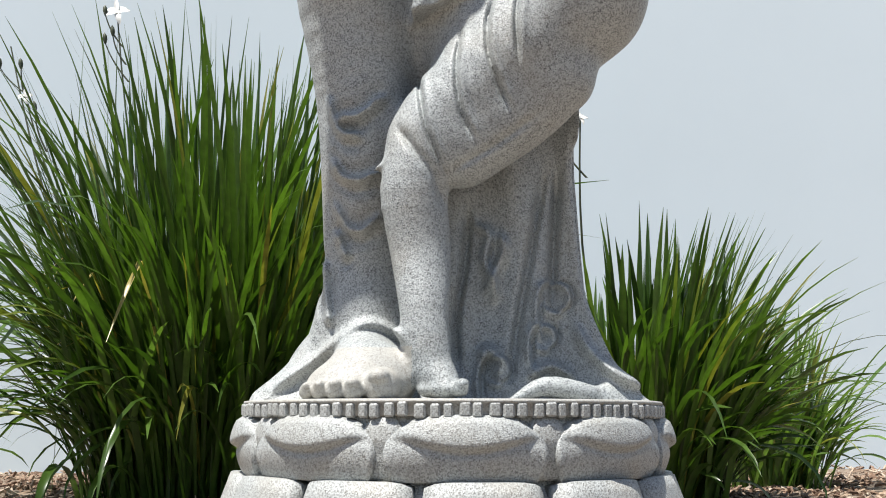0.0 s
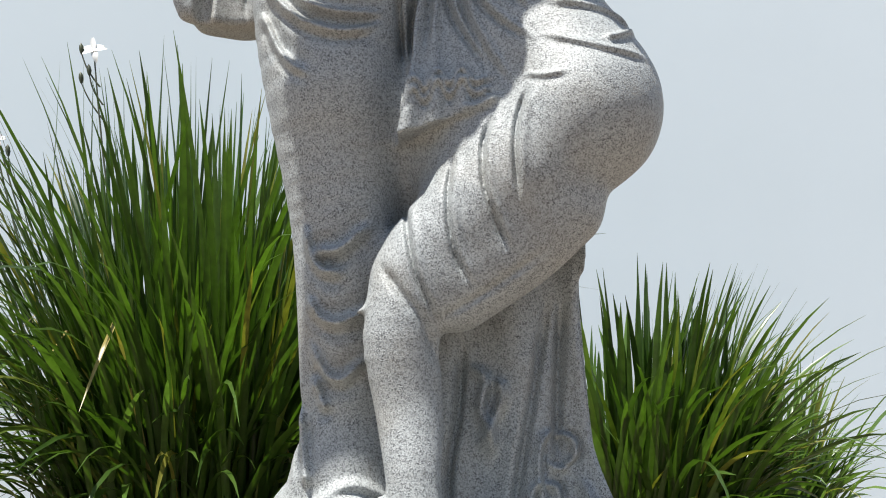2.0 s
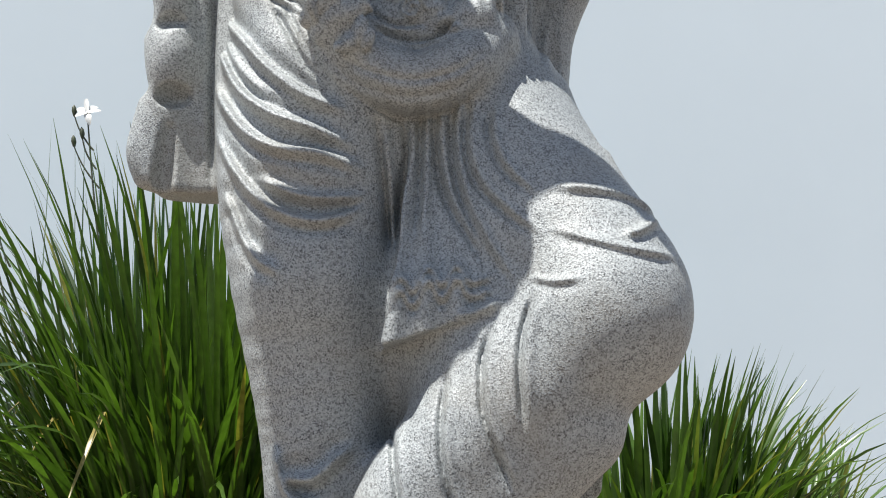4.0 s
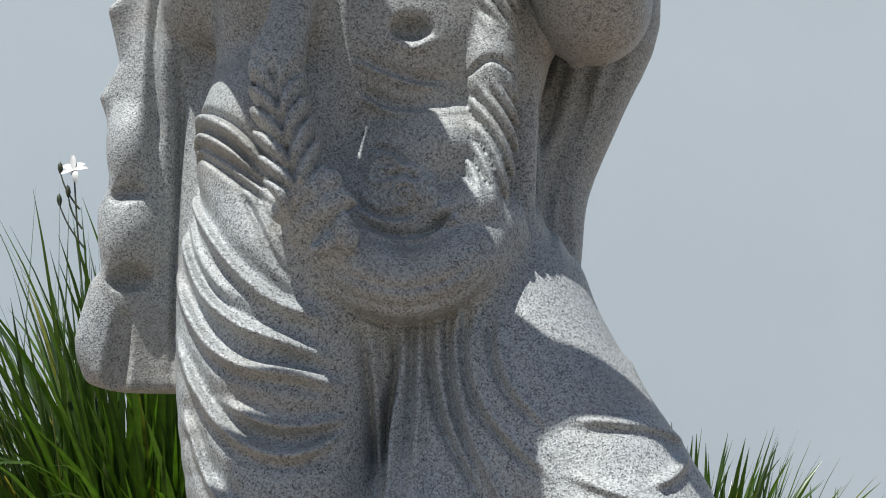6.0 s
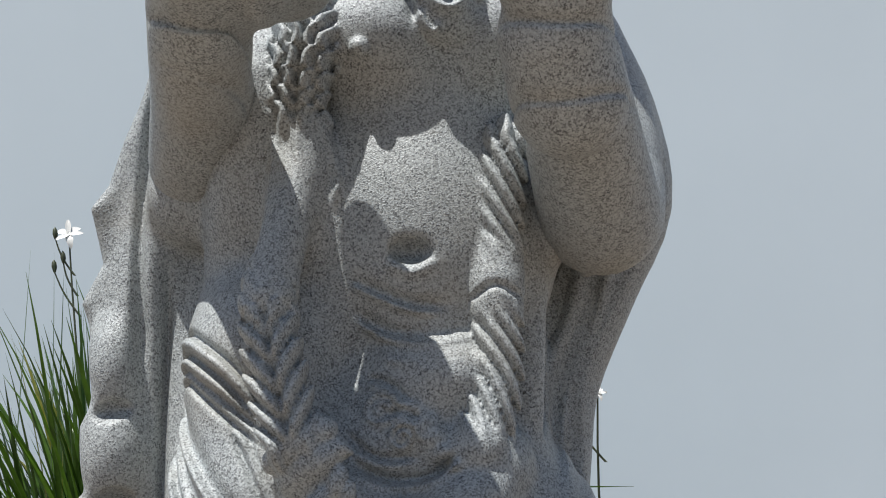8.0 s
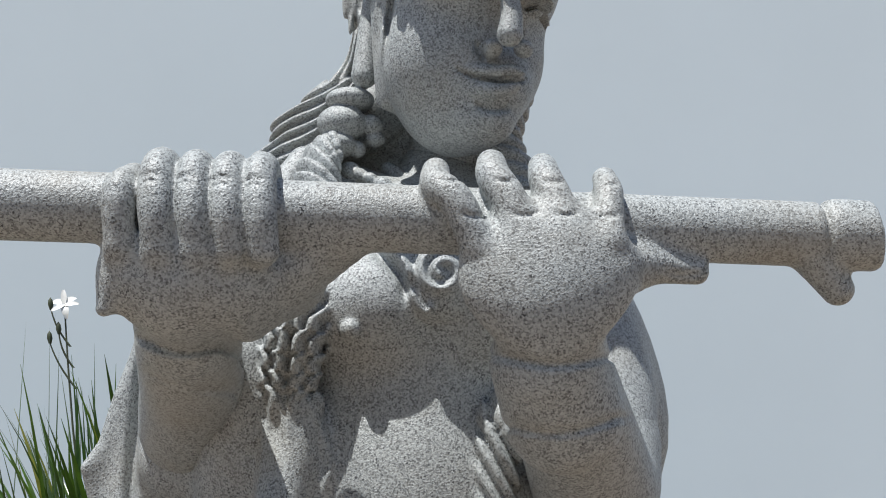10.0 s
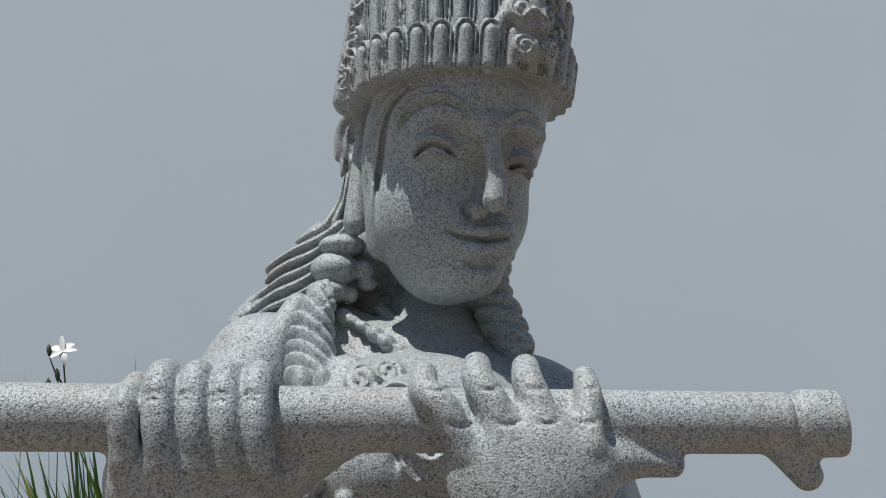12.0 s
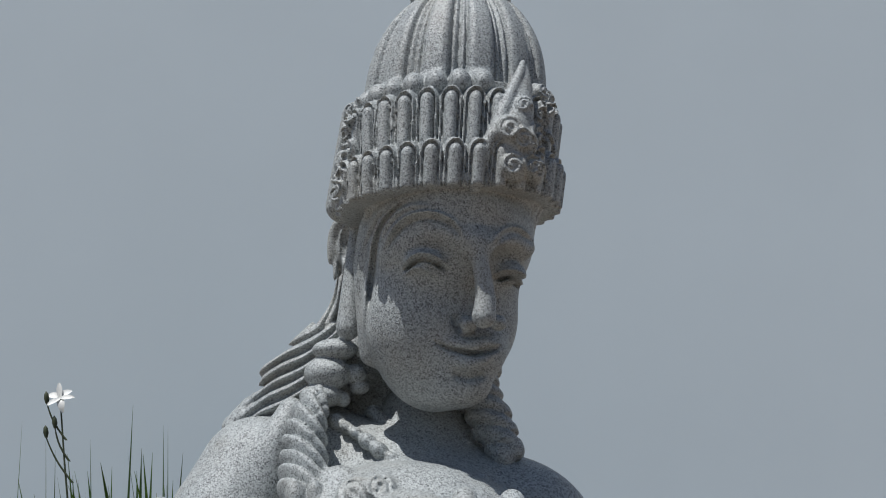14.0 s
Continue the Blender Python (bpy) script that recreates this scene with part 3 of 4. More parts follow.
    for pts in ([(-0.030, 1.095), (-0.028, 1.056), (-0.036, 1.011), (-0.038, 0.964)], [(0.000, 1.100), (0.001, 1.064), (0.009, 1.017), (0.029, 0.975), (0.053, 0.936)], [(0.034, 1.105), (0.029, 1.066), (0.039, 1.025), (0.063, 0.993), (0.091, 0.967)],
                [(0.018, 1.105), (0.017, 1.068), (0.024, 1.015), (0.044, 0.965), (0.067, 0.926)], [(-0.012, 1.100), (-0.014, 1.074), (-0.015, 1.027), (-0.019, 0.965)], [(-0.055, 1.09), (-0.050, 1.03), (-0.046, 0.96)], [(0.055, 1.10), (0.052, 1.07), (0.064, 1.035), (0.090, 1.005)]):
        b.line(pts, 0.0036, 0.0068, (-0.2, 0.0))
        b.line([(x + 0.008, z) for x, z in pts], 0.0040, -0.0038, (-0.2, 0.0))
    hem = [(-0.040, 0.900), (-0.030, 0.918), (-0.018, 0.904), (-0.004, 0.926), (0.008, 0.910), (0.022, 0.928), (0.034, 0.912), (0.054, 0.918)]
    for dz in (0.0, 0.013):
        b.line([(x, z + dz) for x, z in hem], 0.0034, -0.0050, (-0.2, -0.07))
        b.line([(x, z + dz - 0.006) for x, z in hem], 0.0030, 0.0035, (-0.2, -0.07))
    b.line([(0.020, 0.893), (0.040, 0.897), (0.062, 0.906)], 0.0040, -0.0060, (-0.2, -0.05))
    # relief on the stone curtain: upright folds and scrolls
    for pts in ([(0.118, 0.70), (0.100, 0.60), (0.082, 0.50), (0.072, 0.43)], [(0.134, 0.70), (0.128, 0.60), (0.124, 0.52)], [(0.152, 0.74), (0.160, 0.62), (0.172, 0.53), (0.205, 0.455)],
                [(0.02, 0.65), (0.016, 0.58), (0.004, 0.50), (0.008, 0.43)]):
        b.line(pts, 0.006, 0.014, (-0.12, 0.05))
    for pts in ([(0.030, 0.625), (0.045, 0.608), (0.040, 0.575), (0.052, 0.545), (0.048, 0.520)], [(0.056, 0.612), (0.064, 0.590), (0.052, 0.560), (0.038, 0.530)],
                [(0.030, 0.455), (0.045, 0.465), (0.058, 0.450), (0.054, 0.425)], [(0.150, 0.50), (0.165, 0.465), (0.195, 0.435), (0.235, 0.418)],
                [(0.090, 0.43), (0.12, 0.445), (0.15, 0.43)]):
        b.line(pts, 0.0065, -0.016, (-0.12, 0.05))
    hook(b, (0.125, 0.530), 0.020)
    hook(b, (0.110, 0.480), 0.016)
    hook(b, (0.050, 0.440), 0.018)
    b.tube([(0.07, -0.10, 0.402, 0.004), (0.11, -0.085, 0.418, 0.012), (0.16, -0.075, 0.410, 0.012), (0.20, -0.05, 0.402, 0.006)], 0.02)
    b.ball((0.003, 0.112, 1.630), (0.112, 0.066, 0.046), 0.025)
    b.tube([(-0.095, 0.140, 1.690, 0.044), (-0.035, 0.118, 1.658, 0.044), (0.038, 0.088, 1.620, 0.044), (0.105, 0.105, 1.605, 0.044)], 0.02)
    # jewelled collar and necklace
    chain = curve([(-0.077, 0.098, 1.712), (-0.051, 0.074, 1.695), (-0.014, 0.052, 1.669), (0.034, 0.034, 1.650), (0.081, 0.034, 1.645)], 12)
    b.tube([(p[0], p[1] + 0.004, p[2], 0.0055) for p in chain[::6]], 0.003)
    run, left_over = 0.0, 0.0
    for i in range(1, len(chain)):
        run += float(np.linalg.norm(chain[i] - chain[i - 1]))
        if run >= left_over:
            big = int(left_over * 1000) % 2 == 0
            r = 0.0110 if big else 0.0078
            b.ball(tuple(chain[i]), (r, r * 0.8, r * 0.8), 0.0015, (0, 34, 0))
            left_over += 0.0175
    # breast plate of scrolls under the collar
    b.ball((0.006, -0.052, 1.598), (0.050, 0.034, 0.040), 0.006, (-32, 0, 0))
    b.ball((0.016, -0.074, 1.566), (0.030, 0.020, 0.034), 0.004)
    b.ball((-0.030, -0.030, 1.622), (0.034, 0.026, 0.026), 0.006, (-35, 0, 0))
    b.ball((-0.064, 0.006, 1.640), (0.024, 0.018, 0.024), 0.006, (-35, 0, 0))
    for x, z, r in ((0.022, 1.573, 0.025), (-0.012, 1.610, 0.020), (-0.046, 1.634, 0.017), (-0.020, 1.640, 0.013), (0.030, 1.612, 0.014)):
        spiral(b, (x, z), r, (-0.2, 0.03), 0.0075 if r > 0.018 else 0.0045)
    for pts in ([(-0.040, 1.612), (-0.022, 1.592), (-0.010, 1.578), (-0.006, 1.560)], [(-0.006, 1.560), (-0.002, 1.548), (0.008, 1.538), (0.014, 1.548)], [(-0.034, 1.626), (-0.014, 1.590), (-0.002, 1.566)]):
        b.line(pts, 0.0034, -0.0055, (-0.2, 0.0))
    b.line([(-0.046, 1.606), (-0.028, 1.586), (-0.014, 1.568), (-0.010, 1.548)], 0.0040, 0.0060, (-0.2, 0.0))
    return b.surface()


def hook(b, c, r):
    """A leaf scroll in low relief: an open curl with a tail."""
    pts = [(c[0] + r * math.cos(a), c[1] + r * math.sin(a)) for a in (-2.6, -1.4, -0.3, 0.8, 1.9, 2.9)] + [(c[0] - r * 1.1, c[1] - r * 1.5), (c[0] - r * 0.7, c[1] - r * 2.8)]
    b.line(pts, 0.0045, -0.010, (-0.12, 0.05), 4)
    b.line([(x + 0.007, z + 0.002) for x, z in pts], 0.003, 0.006, (-0.12, 0.05), 4)


def spiral(b, c, r, y, depth):
    pts = [(c[0] + r * (1 - i / 15) * math.cos(i * 0.85), c[1] + r * (1 - i / 15) * math.sin(i * 0.85)) for i in range(13)]
    b.line(pts, r * 0.17, -depth, y, 2, False)


def flute_at(x):
    return -0.2233 + 0.126 * x, 1.584 - 0.028 * x, 0.0246 - 0.002 * x


def carve_arms():
    b = Block((-0.47, -0.33, 1.30), (0.38, 0.10, 1.665), 0.0021)
    # flute with its collared end
    b.tube([(x, *flute_at(x)) for x in (-0.445, 0.345)], 0.001)
    fy, fz, fr = flute_at(0.31)
    b.tube([(0.317, fy, fz, fr + 0.0025), (0.345, fy + 0.002, fz - 0.001, fr + 0.002)], 0.002)
    b.line([(0.305, fz - 0.03), (0.3055, fz), (0.305, fz + 0.035)], 0.0022, 0.004, (-0.3, -0.12), 2, False)
    b.tube([(0.302, fy, fz - 0.022, 0.014), (0.317, fy + 0.005, fz - 0.040, 0.012)], 0.010)
    s, g = b.cut_out((0.32, -0.33, 1.50), (0.38, -0.08, 1.66))
    b.carve(s, 0.345 - 0.10 * (g[2] - fz) - g[0] + 0 * g[1], 0.003)
    # the fist: fingers laid over the flute
    for x, w, up in ((-0.170, 0.0120, 0.036), (-0.146, 0.0115, 0.037), (-0.123, 0.0115, 0.038), (-0.101, 0.0118, 0.036)):
        fy, fz, fr = flute_at(x)
        g = fr + 0.006
        b.tube([(x, fy + 0.012, fz + 0.020, w), (x, fy - 0.004, fz + g + 0.001, w), (x + 0.001, fy - g * 0.8, fz + 0.022, w), (x + 0.003, fy - g - 0.003, fz - 0.006, w), (x + 0.005, fy - g + 0.002, fz - 0.032, w * 0.95)], 0.003)
        b.line([(x - 0.007, fz + 0.014), (x, fz + 0.017), (x + 0.007, fz + 0.014)], 0.0014, 0.0022, (-0.4, fy - 0.02), 2)
        b.line([(x - 0.006, fz + 0.009), (x, fz + 0.012), (x + 0.006, fz + 0.009)], 0.0014, 0.0022, (-0.4, fy - 0.02), 2)
    fy, fz, fr = flute_at(-0.19)
    b.tube([(-0.193, fy + 0.005, fz + fr, 0.010), (-0.193, fy - fr - 0.004, fz + 0.006, 0.011), (-0.192, fy - fr, fz - 0.03, 0.011)], 0.004)
    b.tube([(-0.185, -0.245, 1.545, 0.030), (-0.150, -0.245, 1.543, 0.030), (-0.125, -0.235, 1.543, 0.028)], 0.012)
    b.ball((-0.160, -0.225, 1.530), (0.040, 0.042, 0.034), 0.015)
    b.ball((-0.110, -0.165, 1.552), (0.044, 0.050, 0.030), 0.012)
    b.tube([(-0.180, -0.24, 1.552, 0.020), (-0.197, -0.25, 1.534, 0.014), (-0.206, -0.256, 1.518, 0.006)], 0.008)
    b.tube([(-0.125, -0.200, 1.526, 0.027), (-0.085, -0.203, 1.548, 0.021), (-0.045, -0.213, 1.564, 0.011)], 0.014, 1.8)
    # forearm and elbow behind it
    b.tube([(-0.164, -0.205, 1.528, 0.037), (-0.171, -0.165, 1.512, 0.040), (-0.190, -0.080, 1.482, 0.043), (-0.211, 0.012, 1.452, 0.047), (-0.206, 0.050, 1.520, 0.052)], 0.01)
    b.line([(-0.205, 1.508), (-0.165, 1.493), (-0.120, 1.505)], 0.004, 0.007, (-0.4, -0.1))
    b.line([(-0.208, 1.485), (-0.165, 1.470), (-0.122, 1.482)], 0.003, 0.003, (-0.4, -0.1))
    # the open hand: back of the hand outwards, fingers raised past the flute
    b.ball((0.098, -0.243, 1.540), (0.062, 0.026, 0.052), 0.012)
    b.tube([(0.098, -0.225, 1.52, 0.038), (0.100, -0.212, 1.49, 0.037)], 0.02)
    for x0, x1, top, w in ((0.050, 0.022, 1.616, 0.0118), (0.084, 0.062, 1.622, 0.0128), (0.112, 0.099, 1.620, 0.0125), (0.141, 0.144, 1.612, 0.0105)):
        fy, fz, fr = flute_at(x1)
        b.tube([(x0, -0.250, 1.560, w * 1.05), ((x0 + x1) / 2, fy - fr - 0.009, 1.590, w), (x1, fy - fr - 0.001, top - 0.012, w * 0.97), (x1 - 0.001, fy - fr + 0.014, top + 0.001, w * 0.85)], 0.007)
        zc = 1.578
        b.line([(x0 - 0.011, zc + 0.002), (x0 - 0.002, zc - 0.002), (x0 + 0.009, zc + 0.002)], 0.0014, 0.0025, (-0.4, -0.24), 2)
        xm = x1 + (x0 - x1) * 0.35
        b.line([(xm - 0.008, 1.604), (xm + 0.001, 1.602), (xm + 0.008, 1.605)], 0.0013, 0.0022, (-0.4, -0.24), 2)
    b.tube([(0.140, -0.228, 1.543, 0.024), (0.175, -0.212, 1.549, 0.014), (0.208, -0.205, 1.545, 0.009)], 0.012)
    b.line([(0.185, 1.543), (0.200, 1.5415), (0.212, 1.544)], 0.002, 0.002, (-0.3, -0.15))
    b.tube([(0.102, -0.208, 1.500, 0.036), (0.111, -0.172, 1.472, 0.041), (0.133, -0.092, 1.426, 0.049), (0.150, -0.024, 1.394, 0.0545), (0.158, 0.030, 1.430, 0.058)], 0.01)
    # bracelet
    b.tube([(0.098, -0.205, 1.482, 0.041), (0.112, -0.168, 1.448, 0.0455)], 0.003)
    for dz in (0.0, -0.045):
        b.line([(0.055, 1.487 + dz), (0.105, 1.476 + dz), (0.165, 1.492 + dz)], 0.003, 0.004, (-0.4, -0.1))
    verts, faces = b.surface()
    # hands and flute reach forward
    near = np.clip((-0.10 - verts[:, 1]) / 0.09, 0, 1)
    verts[:, 1] -= 0.012 * near
    verts[:, 2] += 0.0030 * near
    return verts, faces


HEAD, TURN = (0.028, 0.072, 1.840), radians(28)


def on_head(u, v, w):
    """A place from the head's own right, forward and up; the head bows a little."""
    bow = radians(9)
    v, w = v * math.cos(bow) + w * math.sin(bow), w * math.cos(bow) - v * math.sin(bow)
    return (HEAD[0] + u * math.cos(TURN) + v * math.sin(TURN) + 0.13 * w, HEAD[1] + u * math.sin(TURN) - v * math.cos(TURN), HEAD[2] + w)


def carve_head():
    b = Block((-0.225, -0.11, 1.655), (0.205, 0.255, 2.235), 0.0017)
    rot = (0, 0, 28)
    b.ball((-0.040, 0.185, 1.700), (0.055, 0.04, 0.060), 0.02)
    # neck with creases
    b.tube([(0.016, 0.170, 1.650, 0.066), (0.022, 0.172, 1.700, 0.050), (0.034, 0.160, 1.770, 0.050)], 0.012)
    for z in (1.672, 1.692, 1.712):
        b.line([(-0.05, z + 0.014), (0.02, z - 0.006), (0.085, z - 0.004)], 0.0035, 0.006, (-0.1, 0.16))
    for dz in (0.0, 0.016):
        b.tube([(-0.040, 0.135, 1.722 - dz, 0.008), (-0.014, 0.112, 1.700 - dz, 0.008), (0.024, 0.098, 1.682 - dz, 0.008), (0.062, 0.108, 1.682 - dz, 0.008)], 0.003)
    # skull, face, cheeks, chin
    b.ball((0.053, 0.058, 1.900), (0.089, 0.112, 0.085), 0.02)
    b.ball((0.040, 0.064, 1.820), (0.077, 0.076, 0.105), 0.02, (0, 8, 22))
    b.ball((0.010, 0.038, 1.814), (0.038, 0.034, 0.042), 0.035)
    b.ball((0.086, 0.060, 1.812), (0.026, 0.026, 0.036), 0.03)
    b.ball((0.060, 0.030, 1.738), (0.029, 0.028, 0.020), 0.02)
    b.ball((0.067, 0.024, 1.772), (0.038, 0.030, 0.026), 0.02, (0, 0, 22))
    # brow ridge over the lowered eyes
    b.tube([(-0.008, 0.006, 1.876, 0.009), (0.018, -0.022, 1.892, 0.011), (0.050, -0.038, 1.888, 0.013), (0.084, -0.040, 1.872, 0.010), (0.110, -0.018, 1.880, 0.009), (0.131, 0.012, 1.878, 0.008)], 0.016)
    # sockets
    b.ball((0.032, -0.060, 1.862), (0.031, 0.023, 0.0155), 0.010, (0, 6, 24), away=True)
    b.ball((0.060, -0.054, 1.842), (0.016, 0.024, 0.016), 0.014, away=True)
    b.ball((0.114, -0.022, 1.856), (0.022, 0.018, 0.0130), 0.010, (0, 6, 42), away=True)
    b.ball((0.104, -0.020, 1.840), (0.010, 0.016, 0.014), 0.010, away=True)
    # lids
    b.ball((0.030, -0.016, 1.860), (0.026, 0.029, 0.0125), 0.003, (0, 12, 18))
    b.ball((0.108, 0.012, 1.852), (0.020, 0.024, 0.0115), 0.003, (0, 10, 40))
    face = (-0.10, 0.055)
    lash = [(0.005, 1.856), (0.016, 1.862), (0.026, 1.8635), (0.038, 1.860), (0.050, 1.8525)]
    b.line(lash, 0.0019, -0.0055, face)
    b.line([(x, z - 0.0045) for x, z in lash], 0.0024, 0.0085, face)
    b.line([(0.004, 1.8495), (0.016, 1.8515), (0.030, 1.8480), (0.042, 1.8420)], 0.0024, -0.0035, face)
    lash = [(0.097, 1.8475), (0.108, 1.8505), (0.120, 1.8495), (0.132, 1.8450)]
    b.line(lash, 0.0019, -0.0045, face)
    b.line([(x, z - 0.0042) for x, z in lash], 0.0024, 0.0080, face)
    brow = [(-0.013, 1.878), (-0.006, 1.890), (0.008, 1.900), (0.026, 1.9035), (0.044, 1.9000), (0.060, 1.889), (0.070, 1.868)]
    b.line(brow, 0.0022, -0.0062, face)
    b.line([(x + 0.001, z - 0.0055) for x, z in brow], 0.0034, 0.0042, face)
    b.line([(x - 0.006, z + 0.0085) for x, z in brow[:5]], 0.0034, -0.0040, face)
    b.line([(x - 0.008, z + 0.0150) for x, z in brow[:4]], 0.0030, 0.0040, face)
    brow = [(0.092, 1.868), (0.106, 1.886), (0.122, 1.892), (0.140, 1.886)]
    b.line(brow, 0.0022, -0.0030, face)
    b.line([(x, z - 0.0055) for x, z in brow], 0.0032, 0.0025, face)
    # nose
    b.tube([(0.078, -0.044, 1.876, 0.0085), (0.083, -0.044, 1.848, 0.0085), (0.086, -0.046, 1.820, 0.0100), (0.084, -0.047, 1.799, 0.0120)], 0.010)
    b.ball((0.068, -0.020, 1.795), (0.0105, 0.016, 0.0082), 0.007, (0, -14, 0))
    b.ball((0.098, -0.013, 1.797), (0.0095, 0.014, 0.0080), 0.007, (0, 14, 0))
    b.ball((0.073, -0.036, 1.7865), (0.0060, 0.008, 0.0035), 0.002, away=True)
    b.ball((0.092, -0.032, 1.7875), (0.0050, 0.008, 0.0035), 0.002, away=True)
    b.line([(0.055, 1.808), (0.056, 1.797), (0.062, 1.789)], 0.0030, 0.0055, face)
    # smiling mouth
    b.tube([(0.038, 0.004, 1.782, 0.003), (0.054, -0.008, 1.779, 0.0058), (0.070, -0.013, 1.7755, 0.0055), (0.085, -0.010, 1.778, 0.0056), (0.098, 0.002, 1.777, 0.003)], 0.005)
    b.tube([(0.046, 0.000, 1.768, 0.004), (0.069, -0.008, 1.7590, 0.0078), (0.091, 0.000, 1.766, 0.004)], 0.006)
    b.line([(0.034, 1.7815), (0.040, 1.7775), (0.050, 1.7725), (0.062, 1.7695), (0.073, 1.7665), (0.086, 1.7690), (0.095, 1.7730), (0.100, 1.7765)], 0.0018, 0.0060, face, 5, True)
    b.line([(0.050, 1.7505), (0.068, 1.7445), (0.086, 1.7500)], 0.0042, 0.0050, face)
    # hair at the temple, under the brim
    for o, d in ((0.0, 0.0055), (0.009, -0.004), (0.015, 0.004)):
        b.line([(-0.050 + o, 1.800), (-0.046 + o, 1.850), (-0.040 + o, 1.880), (-0.028 + o, 1.903), (-0.008 + o, 1.920)], 0.0032, d, (-0.09, 0.10))
    b.tube([(-0.035, 0.072, 1.780, 0.013), (-0.036, 0.064, 1.830, 0.015), (-0.036, 0.056, 1.870, 0.015), (-0.028, 0.046, 1.908, 0.014)], 0.014)
    # ears with long lobes, set far back
    for s in (-1, 1):
        e = lambda u, v, w: tuple(a + c for a, c in zip(on_head(u * s, v, w), (-0.004 if s < 0 else 0.004, 0.085, 0.012)))
        b.ball(e(0.098, -0.030, 0.052), (0.012, 0.020, 0.036), 0.004, rot)
        b.tube([e(0.094, -0.006, 0.066) + (0.0060,), e(0.098, -0.012, 0.084) + (0.0065,), e(0.106, -0.030, 0.088) + (0.0070,), e(0.112, -0.044, 0.070) + (0.0070,), e(0.110, -0.040, 0.040) + (0.0065,), e(0.102, -0.026, 0.012) + (0.0070,), e(0.098, -0.022, -0.020) + (0.0085,)], 0.002)
        b.ball(e(0.106, -0.018, 0.056), (0.010, 0.012, 0.022), 0.002, rot, away=True)
    # crown: brim, two rows of petals, beads, ribbed dome, finial
    cx, cy, lean = 0.053, 0.063, 0.08
    def ring(z):
        return cx + lean * (z - 1.95), cy
    def band(lo, hi, r, k, dip=0.0):
        def fn(x, y, z):
            ox, oy = ring(z)
            px, py = x - ox, y - oy
            rad = np.sqrt(px ** 2 + (py * 0.95) ** 2)
            ang = np.arctan2(px * math.cos(TURN) + py * math.sin(TURN), px * math.sin(TURN) - py * math.cos(TURN))
            sag = dip * (1 - np.cos(np.clip(ang * 1.1, -3.1, 3.1))) * 0.5
            return np.maximum(np.maximum(rad - r, lo - sag - z), z - hi)
        b.shape((cx - r - 0.03, cy - r - 0.03, lo - abs(dip) - 0.02), (cx + r + 0.04, cy + r + 0.03, hi + 0.02), fn, k)
    band(1.936, 1.965, 0.108, 0.003, 0.010)
    b.tube([(-0.050, 0.078, 1.872, 0.005), (-0.044, 0.058, 1.900, 0.005), (-0.034, 0.034, 1.922, 0.005), (-0.016, -0.006, 1.934, 0.005), (0.012, -0.050, 1.937, 0.005)], 0.004)
    band(1.95, 2.03, 0.098, 0.004)
    band(1.934, 1.942, 0.1165, 0.002, 0.010)
    band(2.02, 2.045, 0.100, 0.01)
    def petals(count, z, r, size, phase, skip=0.0, out=0.0):
        for i in range(count):
            a = 2 * math.pi * (i + phase) / count
            if abs(math.atan2(math.sin(a - TURN - 0.03), math.cos(a - TURN - 0.03))) < skip:
                continue
            ox, oy = ring(z)
            c = (ox + r * math.sin(a), oy - r / 0.95 * math.cos(a), z)
            b.ball(c, size, 0.002, (0, 0, math.degrees(a)))
            if out:
                q = r + size[1] + 0.0012
                b.ball((ox + q * math.sin(a), oy - q / 0.95 * math.cos(a), z - size[2] * 0.22), (size[0] * 0.70, 0.0040, size[2] * 0.80), 0.0015, (0, 0, math.degrees(a)), away=True)
                b.ball((ox + (q - 0.004) * math.sin(a), oy - (q - 0.004) / 0.95 * math.cos(a), z - size[2] * 0.30), (size[0] * 0.52, 0.0036, size[2] * 0.62), 0.002, (0, 0, math.degrees(a)))
    def scallops(z0, z1, r, count, phase, amp):
        def fn(x, y, z):
            ox, oy = ring(z)
            px, py = x - ox, (y - oy) * 0.95
            rad = np.sqrt(px ** 2 + py ** 2)
            u = np.arctan2(px, -py) * count / (2 * math.pi) + phase
            u = (u - np.floor(u)) * 2 - 1
            v = np.clip((z - z1) / 0.016 + 1, 0, 2)
            e = 1 - np.sqrt(u ** 2 + v ** 2)
            edge = r + 0.09 * (z - z1) + amp * np.clip(e * 6, -1.5, 1) - 0.75 * amp * np.exp(-((e - 0.36) / 0.10) ** 2) + 0.35 * amp * np.clip((e - 0.45) * 3, 0, 1)
            return np.maximum(np.maximum(rad - edge, z0 - z), z - z1) * 0.6
        b.shape((cx - r - 0.03, cy - r - 0.03, z0 - 0.01), (cx + r + 0.04, cy + r + 0.03, z1 + 0.01), fn, 0.001)
    scallops(1.945, 2.034, 0.1085, 29, 0.5, 0.0095)
    scallops(1.928, 1.978, 0.1150, 31, 0.2, 0.0090)
    petals(26, 2.042, 0.098, (0.0118, 0.014, 0.0135), 0.3, 0.15)
    def dome(x, y, z):
        ox, oy = ring(z)
        px, py = x - ox, y - oy - 0.005
        rad = np.sqrt(px ** 2 + (py * 0.97) ** 2)
        ang = np.arctan2(px, -py)
        u = np.clip((z - 2.05) / 0.125, 0, 1)
        r = 0.103 * np.sqrt(np.clip(1 - 0.80 * u ** 2.2, 0, 1))
        ph = ang * 13 / (2 * math.pi) + 0.42
        rib = np.abs(ph - np.floor(ph) - 0.5) * 2
